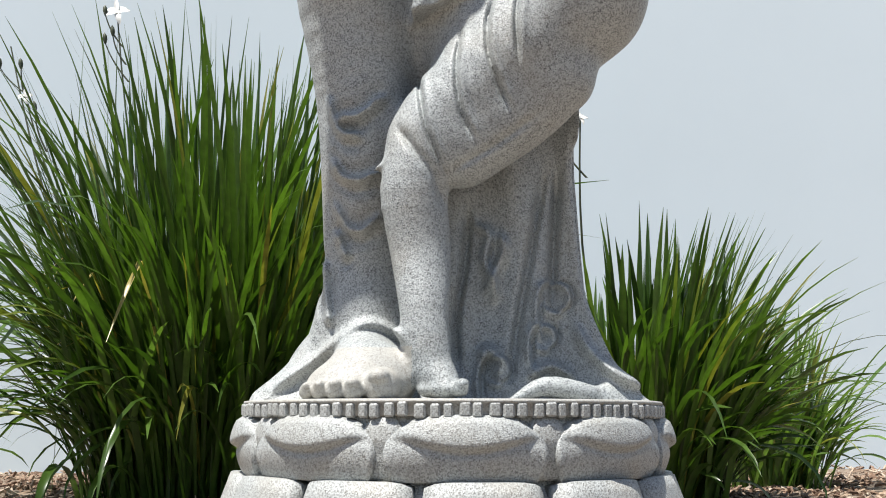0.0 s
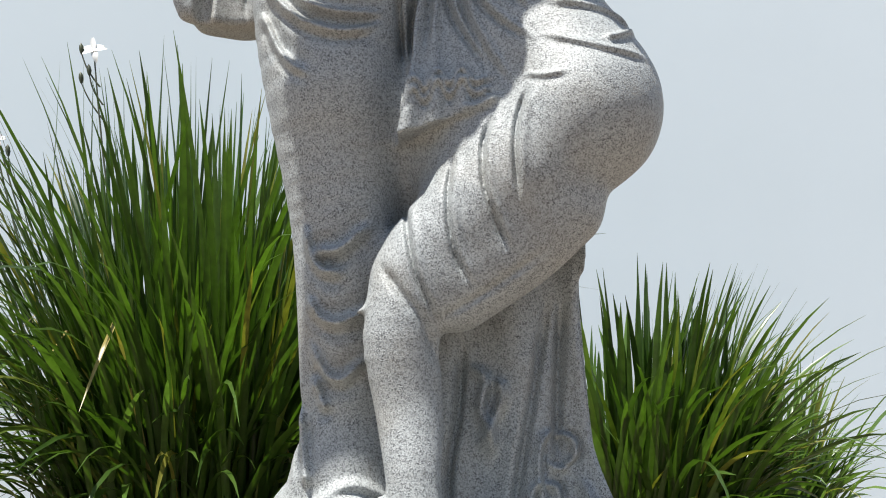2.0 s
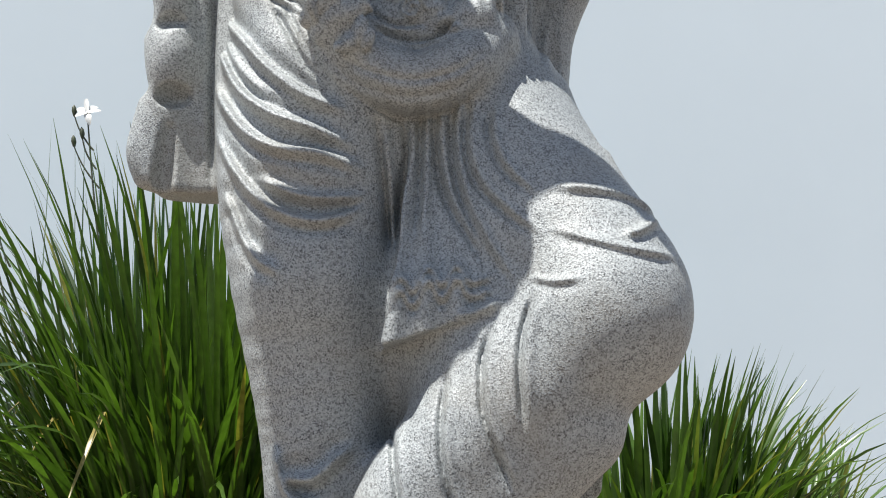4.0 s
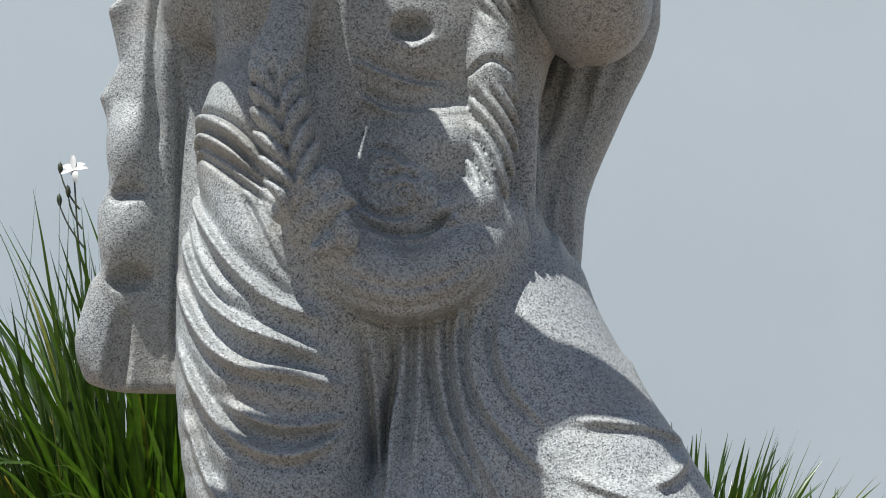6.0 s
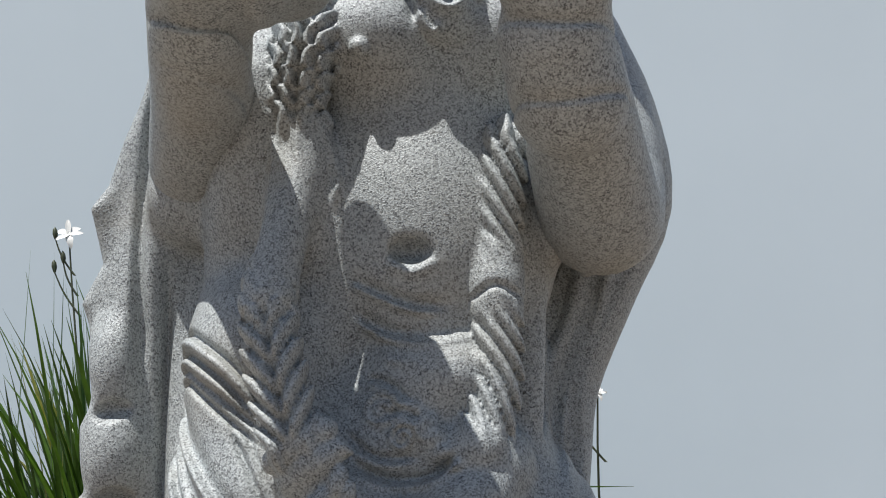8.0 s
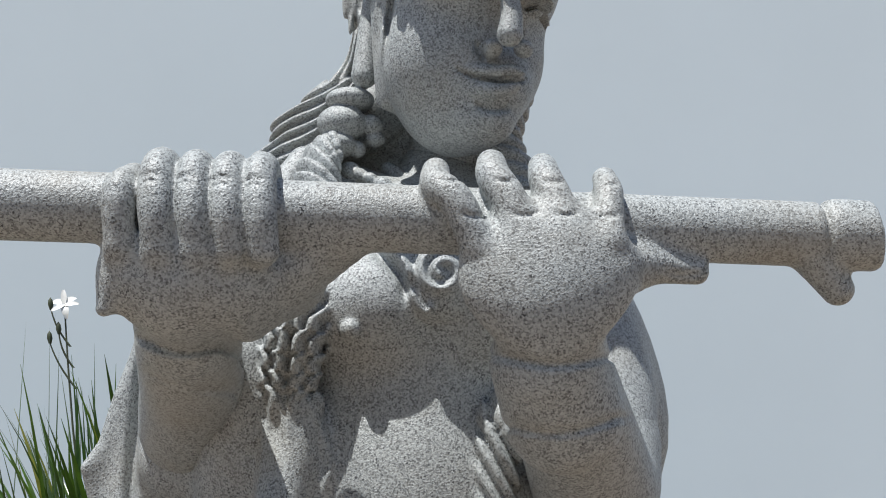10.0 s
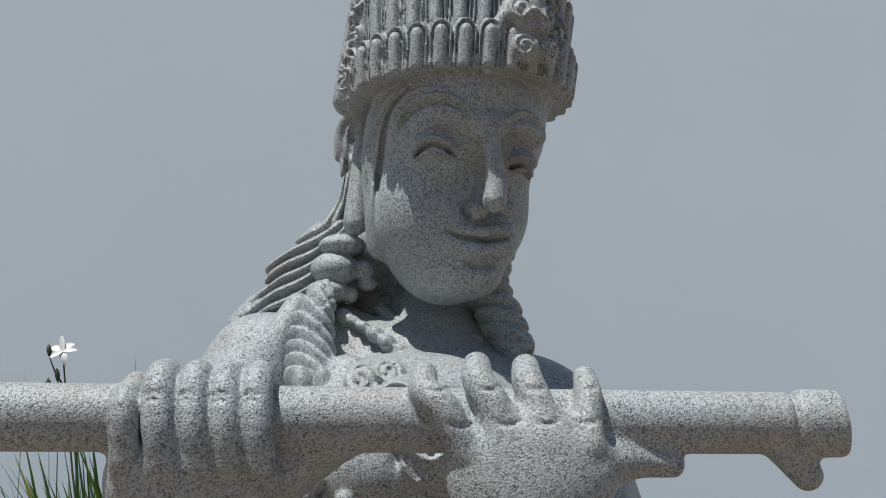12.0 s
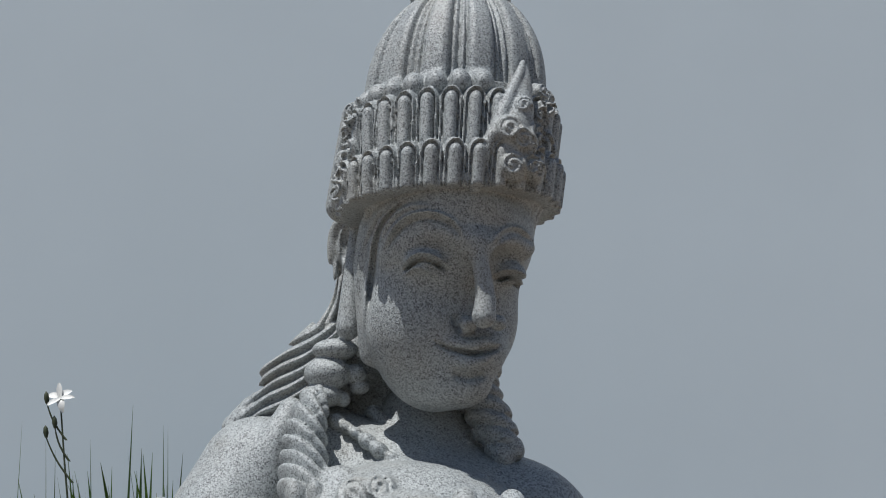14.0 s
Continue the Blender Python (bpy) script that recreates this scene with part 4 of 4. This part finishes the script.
        r = r - 0.012 * (1 - np.sqrt(np.clip(rib * 1.5, 0, 1))) - 0.0060 * np.exp(-((rib - 0.34) / 0.07) ** 2)
        return np.maximum(np.maximum((rad - r) * 0.9, 2.03 - z), z - 2.176)
    b.shape((-0.07, -0.06, 2.0), (0.19, 0.20, 2.19), dome, 0.004)
    for z, r, n in ((2.178, 0.046, 14), (2.200, 0.034, 11)):
        ox, oy = ring(z)
        for i in range(n):
            a = 2 * math.pi * i / n
            b.ball((ox + r * math.sin(a), oy - r * math.cos(a), z), (0.0125, 0.0125, 0.012), 0.003)
        b.ball((ox, oy, z), (r, r, 0.014), 0.004)
    b.ball((ring(2.2)[0], cy, 2.212), (0.022, 0.022, 0.016), 0.004)
    # leaf-shaped crest at the front of the crown
    def front(da, z, out):
        ox, oy = ring(z)
        a = TURN + da
        return (ox + (0.106 + out) * math.sin(a), oy - (0.106 + out) * math.cos(a), z)
    for da, z0, z1, r in ((0.02, 1.930, 2.010, 0.013), (0.20, 1.925, 2.022, 0.015), (0.40, 1.918, 2.012, 0.014), (0.58, 1.912, 1.998, 0.013), (0.76, 1.908, 1.990, 0.012), (0.94, 1.905, 1.985, 0.012)):
        b.tube([front(da, z0, -0.024) + (r,), front(da + 0.02, (z0 + z1) / 2, -0.014) + (r * 1.1,), front(da + 0.05, z1, -0.004) + (r * 0.6,)], 0.004)
    b.tube([front(0.06, 1.965, 0.012) + (0.017,), front(0.10, 2.000, 0.013) + (0.018,), front(0.15, 2.030, 0.010) + (0.013,), front(0.20, 2.052, 0.006) + (0.008,), front(0.23, 2.068, 0.002) + (0.003,)], 0.005)
    b.tube([front(-0.24, 1.928, 0.010) + (0.0055,), front(-0.18, 1.965, 0.015) + (0.0065,), front(-0.05, 2.006, 0.018) + (0.0065,), front(0.10, 2.046, 0.014) + (0.005,), front(0.20, 2.066, 0.006) + (0.003,)], 0.002)
    for da, z, r in ((0.00, 1.985, 0.014), (0.14, 1.975, 0.012), (0.05, 1.948, 0.013), (0.24, 1.950, 0.012), (0.12, 2.012, 0.009)):
        q = front(da, z, 0.022)
        b.ball(q, (r * 1.1, 0.010, r * 1.1), 0.003, (0, 0, math.degrees(TURN + da)))
        spiral(b, (q[0], q[2]), r, (-0.2, -0.01), 0.0032)
    # tall carved side plates of the crown above the ears
    for s in (-1, 1):
        side = lambda u, v, w: tuple(a + c for a, c in zip(on_head(u * s, v, w), (-0.012 if s < 0 else 0.0, 0.050, 0.018)))
        b.tube([side(0.100, -0.030, w) + (0.017,) for w in (0.085, 0.125, 0.165, 0.185)], 0.003, 1.4)
        for k, (w, r) in enumerate(((0.088, 0.010), (0.106, 0.008), (0.128, 0.015), (0.152, 0.008), (0.168, 0.012), (0.186, 0.010))):
            q = side(0.112, -0.004 - 0.010 * (k % 2), w)
            b.ball(q, (r * 0.8, r, r), 0.002)
            spiral(b, (q[0], q[2]), r, (-0.05, 0.12), 0.0032)
    # hair: falls over the shoulder in long waves
    for sw in ([(-0.046, 0.155, 1.91, 0.030), (-0.064, 0.158, 1.838, 0.029), (-0.108, 0.148, 1.790, 0.028), (-0.146, 0.138, 1.766, 0.021)],
               [(-0.050, 0.165, 1.80, 0.040), (-0.104, 0.145, 1.758, 0.034), (-0.156, 0.135, 1.728, 0.027), (-0.190, 0.130, 1.708, 0.017)],
               [(-0.02, 0.205, 1.78, 0.045), (0.0, 0.21, 1.70, 0.05)]):
        b.tube(sw, 0.008)
    for k in range(8):
        z = 1.842 - 0.0165 * k
        strand = [(-0.056 - 0.004 * k, z + 0.016), (-0.078 - 0.005 * k, z - 0.012), (-0.106 - 0.006 * k, z - 0.033), (-0.136 - 0.006 * k, z - 0.046), (-0.166 - 0.005 * k, z - 0.066)]
        b.line(strand, 0.0032, 0.0062, (0.0, 0.24))
        b.line([(x, q - 0.0075) for x, q in strand], 0.0030, -0.0030, (0.0, 0.24))
    for o in (0.0, 0.010, 0.020):
        b.line([(-0.062 - o, 1.90), (-0.072 - o, 1.85), (-0.082 - 1.4 * o, 1.815)], 0.0030, 0.0060, (0.05, 0.24))
    b.tube([(0.086, 0.150, 1.805, 0.0307), (0.076, 0.130, 1.749, 0.0266), (0.091, 0.115, 1.708, 0.0246), (0.105, 0.100, 1.674, 0.0205)], 0.01, 1.0, (0.022, 0.006, 0.7))
    # lock of hair before the ear, pendant beads and the plait's beginning
    b.tube([(-0.051, 0.105, 1.917, 0.0105), (-0.057, 0.100, 1.864, 0.0116), (-0.062, 0.095, 1.812, 0.0137)], 0.006)
    for c, r in (((-0.078, 0.106, 1.789), (0.0255, 0.024, 0.0125)), ((-0.086, 0.104, 1.763), (0.0260, 0.025, 0.0190)), ((-0.093, 0.099, 1.738), (0.0235, 0.022, 0.0130)),
                 ((-0.056, 0.108, 1.762), (0.013, 0.012, 0.011)), ((-0.052, 0.112, 1.748), (0.011, 0.011, 0.008)), ((-0.070, 0.104, 1.735), (0.009, 0.009, 0.009))):
        b.ball(c, r, 0.003)
    verts, faces = b.surface()
    # the front of the crown leans forward
    x, y, z = verts.T
    lean = np.interp(z, (1.89, 1.93, 1.98, 2.02, 2.06), (0.0, -0.016, -0.014, -0.006, 0.0)) * np.clip((0.02 - y) / 0.05, 0, 1)
    return np.stack([x + lean * (x - 0.05) / 1.1, y + lean, z + lean * (z - 1.575) / 1.1], 1), faces


pieces, quads, at = [], [], 0
for verts, faces in (carve_body(), carve_arms(), carve_head()):
    pieces.append(verts), quads.append(faces + at)
    at += len(verts)
statue = mesh_object("statue", np.concatenate(pieces), np.concatenate(quads), STONE)
statue.data.materials.append(STONE_DUSTY_SUNLIT)
dusty = [int(p.center.z < 0.463 * K and -0.172 * K < p.center.x < -0.045 * K and p.center.y < -0.062 * K) for p in statue.data.polygons]
statue.data.polygons.foreach_set("material_index", dusty)
tagged(statue, "carved grey granite statue of a crowned flute player on a pedestal", "statue")


# ---------- lotus pedestal ----------
def lathe(profile, steps=128):
    verts, faces = [], []
    for i in range(steps):
        a = 2 * math.pi * i / steps
        verts += [(r * math.sin(a), -r * math.cos(a), z) for r, z in profile]
    n = len(profile)
    for i in range(steps):
        j = (i + 1) % steps
        faces += [(i * n + k, j * n + k, j * n + k + 1, i * n + k + 1) for k in range(n - 1)]
    return verts, faces


GROUND = 0.10
pedestal = tagged(new("lotus_pedestal"), "round grey granite lotus pedestal with carved petals under the statue", "pedestal")
pedestal.matrix_world = spot(0, 0, 0)
mesh_object("core", *lathe([(0, GROUND - 0.03), (0.33, GROUND - 0.03), (0.33, 0.16), (0.30, 0.17), (0.262, 0.24), (0.250, 0.300), (0.240, 0.312), (0.238, 0.335), (0.246, 0.375), (0.246, 0.386), (0, 0.386)]), STONE, pedestal)
# the platform's pale cream is partly dust, partly sunlight put into the colour
mesh_object("platform", *lathe([(0, 0.384), (0.252, 0.384), (0.2525, 0.3865), (0.2530, 0.3965), (0.2572, 0.3985), (0.2560, 0.4012), (0.249, 0.4022), (0, 0.4026)]), STONE_DUSTY_SUNLIT, pedestal, "flat platform with pale dust")


def petal_mesh(name, half, lo, hi, bulge, lip, rows=30, cols=32, turned=False):
    """One carved lotus petal round the pedestal's axis."""
    verts, faces = [], []
    for side in (0, 1):
        for i in range(rows + 1):
            for j in range(cols + 1):
                v, u = i / rows, 2 * j / cols - 1
                wide = half * (0.90 + 0.10 * math.sin(math.pi * min(1, v * 0.9)))
                crown = 1 - 0.04 * u ** 6 if turned else 1 - 0.20 * abs(u) ** 4 - 0.06 * u * u
                z = lo + (hi - lo) * v * crown
                r = 0.246 + bulge * math.sin(math.pi * (0.12 + 0.80 * v)) ** 0.7
                edge = max(0.0, 1 - abs(u)) * 9
                r += 0.004 * (1 - min(1, edge))
                arch = 0.48 + 0.42 * u * u
                r += lip * (0.5 + 0.5 * math.tanh((v - arch) * 24)) * (1 - abs(u) ** 4) - lip * 0.35 * math.exp(-((v - arch + 0.06) / 0.05) ** 2) * (1 - u * u)
                r -= 0.004 * abs(u) ** 8 + 0.010 * max(0, v - 0.9) / 0.1 * 0.6
                if turned:
                    r = 0.270 + 0.055 * (1 - v) - 0.012 * abs(u) ** 6
                if side:
                    r -= 0.022
                a = wide * u
                verts.append((r * math.sin(a), -r * math.cos(a), z))
    n = (rows + 1) * (cols + 1)
    w = cols + 1
    for i in range(rows):
        for j in range(cols):
            q = (i * w + j, i * w + j + 1, (i + 1) * w + j + 1, (i + 1) * w + j)
            faces += [q, tuple(n + k for k in reversed(q))]
    rim = [j for j in range(w)] + [i * w + cols for i in range(1, rows + 1)] + [rows * w + j for j in range(cols - 1, -1, -1)] + [i * w for i in range(rows - 1, 0, -1)]
    faces += [(b, a, n + a, n + b) for a, b in zip(rim, rim[1:] + rim[:1])]
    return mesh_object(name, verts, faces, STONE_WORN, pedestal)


def around(first, count, start):
    first.matrix_basis = pose(0, 0, 0, 0, 0, start)
    for i in range(1, count):
        o = first.copy()
        scene.collection.objects.link(o)
        o.matrix_basis = pose(0, 0, 0, 0, 0, start + 360 * i / count)


around(petal_mesh("petal", radians(18.8), 0.316, 0.3855, 0.019, 0.0075), 9, 4)
around(petal_mesh("small_petal", radians(5.6), 0.318, 0.3865, 0.012, 0.002, 12, 10), 9, 24)
around(petal_mesh("lower_petal", radians(14.6), 0.165, 0.3175, 0.0, 0.0, 10, 12, True), 12, 8)
bm = bmesh.new()
bmesh.ops.create_cube(bm, size=1)
for v in bm.verts:
    v.co = Vector((v.co.x * 0.0110, v.co.y * 0.014 - 0.2523, v.co.z * 0.0155 + 0.3905))
bmesh.ops.bevel(bm, geom=bm.edges[:], offset=0.0022, segments=1, affect="EDGES")
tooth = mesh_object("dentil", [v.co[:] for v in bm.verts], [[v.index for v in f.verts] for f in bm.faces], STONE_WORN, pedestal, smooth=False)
bm.free()
rng = random.Random(4)
for i in range(104):
    o = tooth if i == 0 else tooth.copy()
    if i:
        scene.collection.objects.link(o)
    o.matrix_basis = pose(0, 0, K * rng.uniform(-0.0016, 0.0008), 0, rng.gauss(0, 0.12), 360 * i / 104 + rng.uniform(-0.45, 0.45)) @ Matrix.Diagonal((rng.uniform(0.85, 1.22), rng.uniform(0.994, 1.002), 1, 1))


# ---------- ground, wall ----------
def ground_height(x, y):
    p = Vector((x * 1.7, y * 1.7, 3.1))
    return GROUND + 0.022 * noise.noise(p) + 0.010 * noise.noise(p * 4.3)


xs = np.concatenate([[-400, -60, -12], np.linspace(-4, 4, 130), [12, 60, 400]])
ys = np.concatenate([[-400, -60, -12, -4], np.linspace(-0.6, 5.6, 110), [12, 60, 400]])
verts = [(x, y, ground_height(x, y) if abs(x) < 5 and -0.3 < y < 5.7 and math.hypot(x, y) > 0.4 else GROUND) for y in ys for x in xs]
w = len(xs)
faces = [(j * w + i, j * w + i + 1, (j + 1) * w + i + 1, (j + 1) * w + i) for j in range(len(ys) - 1) for i in range(w - 1)]
tagged(mesh_object("ground", verts, faces, SOIL), "brown mulched garden soil", "ground", kind="structure")

WALL_Y, WALL_TURN = 4.75, 9.0
bm = bmesh.new()
bmesh.ops.create_cube(bm, size=1)
for v in bm.verts:
    v.co = Vector((v.co.x * 26, v.co.y * 0.25 + 0.125, v.co.z * 7.4 + 3.5))
wall = mesh_object("wall_backdrop", [v.co[:] for v in bm.verts], [[v.index for v in f.verts] for f in bm.faces], WALL, smooth=False)
bm.free()
wall.matrix_world = spot(0, WALL_Y, 0, WALL_TURN)
tagged(wall, "plain pale grey-blue painted garden wall", "wall", kind="structure")

# bark chips over the soil
rng = random.Random(7)
verts, faces = [], []
for i in range(9000):
    x, y = rng.uniform(-3.2, 3.4), rng.triangular(0.6, 5.2, 3.6)
    z = ground_height(x, y) + rng.uniform(0.0, 0.014)
    m = Matrix.Translation((x, y, z)) @ Euler((rng.gauss(0, 0.4), rng.gauss(0, 0.4), rng.uniform(0, 6.3))).to_matrix().to_4x4()
    a, c, d = rng.uniform(0.008, 0.035), rng.uniform(0.003, 0.009), rng.uniform(0.002, 0.005)
    n = len(verts)
    for sx, sy, sz in ((-1, -1, -1), (1, -0.6, -1), (1, 0.7, -1), (-1, 1, -1), (-0.9, -0.8, 1), (0.9, -0.5, 1), (0.8, 0.6, 1), (-0.8, 0.9, 1)):
        verts.append(tuple(m @ Vector((sx * a * rng.uniform(0.8, 1.1), sy * c, sz * d))))
    faces += [tuple(n + k for k in f) for f in ((0, 3, 2, 1), (4, 5, 6, 7), (0, 1, 5, 4), (1, 2, 6, 5), (2, 3, 7, 6), (3, 0, 4, 7))]
tagged(mesh_object("bark_mulch", verts, faces, CHIP, smooth=False), "scattered brown shredded bark chips on the soil", "mulch", kind="stuff")


# ---------- iris clumps ----------
def blade(length, lean, droop, width, twist, rng, kink=None, segs=11):
    """A strap leaf with a keel, growing from the origin and leaning along +x."""
    verts, faces = [], []
    p, a = Vector((0, 0, 0)), lean
    for i in range(segs + 1):
        u = i / segs
        half = width * (0.6 + 0.4 * min(1, u * 3)) * (1 - max(0, (u - 0.68) / 0.32) ** 2.0) + 0.0004
        tw = twist * u
        across = Vector((-math.sin(tw) * math.cos(a), math.cos(tw), math.sin(tw) * math.sin(a)))
        up = Vector((-math.cos(a), 0, math.sin(a)))
        verts += [tuple(p - across * half + up * half * 0.3), tuple(p), tuple(p + across * half + up * half * 0.3)]
        a += droop * (0.3 + 1.6 * u) / segs
        if kink and abs(u - kink[0]) < 0.5 / segs:
            a += kink[1]
        p = p + Vector((math.sin(a), 0, math.cos(a))) * (length / segs)
        if i:
            k = 3 * i
            faces += [(k - 3, k - 2, k + 1, k), (k - 2, k - 1, k + 2, k + 1)]
    return verts, faces


def clump(label, base, spread, count, single, size, leans, seed, mats, heading=None, dry=0):
    """A clump of strap leaves: some of its leaves are parts, the inner mass is one part."""
    rng = random.Random(seed)
    plant = tagged(new("iris_clump"), label, "plant", "iris clumps beside the wall")
    plant.matrix_world = spot(*base)
    def one():
        th = rng.uniform(0, 2 * math.pi) if heading is None or rng.random() < 0.3 else rng.gauss(heading[0], heading[1])
        r = spread * math.sqrt(rng.random())
        low = rng.random() < 0.22
        lean = abs(rng.gauss(leans[0], leans[1])) + (0.35 if low else 0.0)
        ln = rng.uniform(*size) * (0.75 if low else 1.0) * (1.0 if rng.random() < 0.8 else 0.7)
        return blade(ln, lean * 0.5, lean * rng.uniform(0.5, 2.5), rng.uniform(0.0055, 0.0135), rng.uniform(-0.9, 0.9), rng), (r * math.cos(th + rng.gauss(0, 0.5)), r * math.sin(th + rng.gauss(0, 0.5)), -0.02, math.degrees(th))
    shapes = []
    for i in range(36):
        (v, f), _ = one()
        o = mesh_object("leaf", v, f, mats[1] if i % 5 == 0 else mats[0], plant)
        shapes.append(o)
    for i in range(single):
        src = shapes[i % len(shapes)]
        o = src if i < len(shapes) else src.copy()
        if i >= len(shapes):
            scene.collection.objects.link(o)
        _, (x, y, z, th) = one()
        o.matrix_basis = spot(x, y, z, th) @ Matrix.Diagonal((1, 1, rng.uniform(0.85, 1.05), 1))
    verts, faces = [], []
    for i in range(count):
        (v, f), (x, y, z, th) = one()
        m = Matrix.Translation((x, y, z)) @ Matrix.Rotation(radians(th), 4, "Z")
        n = len(verts)
        verts += [tuple(m @ Vector(q)) for q in v]
        faces += [tuple(n + k for k in q) for q in f]
    tagged(mesh_object("foliage", verts, faces, mats[0], plant), kind="stuff")
    for i in range(dry):
        th = rng.uniform(180, 360)
        v, f = blade(rng.uniform(0.8, 1.35), rng.uniform(0.15, 0.5), rng.uniform(0.2, 0.5), rng.uniform(0.005, 0.009), rng.uniform(-0.5, 0.5), rng, (rng.uniform(0.6, 0.85), rng.uniform(1.2, 2.2)))
        o = mesh_object("dry_leaf", v, f, DRY, plant, "bent yellow-brown dying leaf")
        o.matrix_basis = spot(0.2 * math.cos(radians(th)), 0.2 * math.sin(radians(th)), -0.02, th)
    return plant


def flower(plant, base, tip, seed, buds=2, open_flower=True, size=1.0):
    """A thin stalk with buds and a white flower, given in places of the garden."""
    rng = random.Random(seed)
    o = plant.matrix_world.translation / K
    a, c = Vector(base) - o, Vector(tip) - o
    def stem(p, q, r, sag):
        verts, faces = [], []
        for i in range(8):
            u = i / 7
            w = p.lerp(q, u) + Vector((sag * math.sin(math.pi * u), 0, 0))
            rr = r * (1 - 0.5 * u)
            verts += [tuple(w + Vector((rr * math.cos(k * 1.2566), rr * math.sin(k * 1.2566), 0))) for k in range(5)]
            if i:
                faces += [((i - 1) * 5 + k, (i - 1) * 5 + (k + 1) % 5, i * 5 + (k + 1) % 5, i * 5 + k) for k in range(5)]
        return verts, faces
    stalk = mesh_object("flower_stalk", *stem(a, c, 0.006, -0.04), BUD, plant, "thin dark flower stalk")
    for i in range(buds):
        p = a.lerp(c, 0.80 + 0.05 * i)
        q = p + Vector((rng.uniform(-0.11, -0.04), 0, rng.uniform(0.10, 0.17)))
        v, f = stem(p, q, 0.005, -0.01)
        tipb = q + Vector((-0.005, 0, 0.045))
        n = len(v)
        v += [tuple(q.lerp(tipb, u) + Vector((0.010 * w * math.cos(k * 1.2566), 0.010 * w * math.sin(k * 1.2566), 0))) for u, w in ((0, 0.5), (0.4, 1), (0.75, 0.8), (1, 0.1)) for k in range(5)]
        f += [(n + (j - 1) * 5 + k, n + (j - 1) * 5 + (k + 1) % 5, n + j * 5 + (k + 1) % 5, n + j * 5 + k) for j in range(1, 4) for k in range(5)]
        mesh_object("bud", v, f, BUD, stalk)
    if not open_flower:
        return
    nod = Euler((radians(58), radians(12), 0)).to_matrix()
    for i in range(6):
        verts, faces = [], []
        th = i * math.pi / 3 + rng.uniform(-0.15, 0.15)
        for j in range(6):
            u = j / 5
            half = size * (0.0125 if i % 2 else 0.0095) * math.sin(math.pi * (0.12 + 0.80 * u)) + 0.001
            rad, z = size * 0.055 * u, size * (0.034 * u - 0.030 * u * u * (1.6 if i % 2 else 0.5))
            for s in (-1, 0, 1):
                q = nod @ Vector((rad * math.cos(th) - s * half * math.sin(th), rad * math.sin(th) + s * half * math.cos(th), z + 0.005 * abs(s)))
                verts.append(tuple(c + q))
            if j:
                k = 3 * j
                faces += [(k - 3, k - 2, k + 1, k), (k - 2, k - 1, k + 2, k + 1)]
        mesh_object("flower_petal", verts, faces, PETAL, stalk, "white petal")


left = clump("tall dense clump of dark green strap-leaved iris behind the statue", (-0.92, 2.75, GROUND), 0.37, 1350, 260, (0.85, 1.74), (0.36, 0.27), 11, (LEAF, LEAF_YOUNG), dry=18)
flower(left, (-1.05, 2.8, 0.5), (-1.402, 2.995, 1.996), 1, 3)
flower(left, (-1.30, 2.8, 0.5), (-1.83, 3.0, 1.86), 2, 2, False)
flower(left, (-1.2, 2.8, 0.5), (-1.72, 2.9, 1.62), 6, 1, True, 0.6)
right = clump("mid-green clump of strap-leaved iris leaning outwards over the mulch", (0.58, 2.40, GROUND), 0.24, 480, 190, (0.55, 1.0), (0.34, 0.24), 12, (LEAF, LEAF_YOUNG), (0.0, 0.9), dry=0)
flower(right, (0.5, 2.5, 0.4), (0.393, 2.34, 1.377), 3, 1, True, 0.45)
rng = random.Random(31)
for x, length in ((-1.10, 1.86), (-0.98, 1.80), (-0.92, 1.79), (-1.30, 1.80), (-1.52, 1.84), (-0.78, 1.72), (-1.18, 1.76)):
    tall = mesh_object("leaf", *blade(length, rng.uniform(-0.04, 0.02), rng.uniform(0.0, 0.06), rng.uniform(0.008, 0.012), rng.uniform(-0.6, 0.6), rng), LEAF, left)
    tall.matrix_basis = spot(x + 0.92, rng.uniform(-0.1, 0.1), -0.02, rng.uniform(150, 210))
far = clump("pale green iris clump at the end of the bed", (1.25, 3.45, GROUND), 0.20, 200, 130, (0.36, 0.80), (0.36, 0.26), 13, (LEAF_YOUNG, LEAF), (0.0, 1.0), dry=0)
edge = clump("iris clump at the edge of the bed, light green", (-1.95, 2.3, GROUND), 0.2, 70, 40, (0.5, 0.95), (0.45, 0.25), 14, (LEAF_YOUNG, LEAF), dry=1)
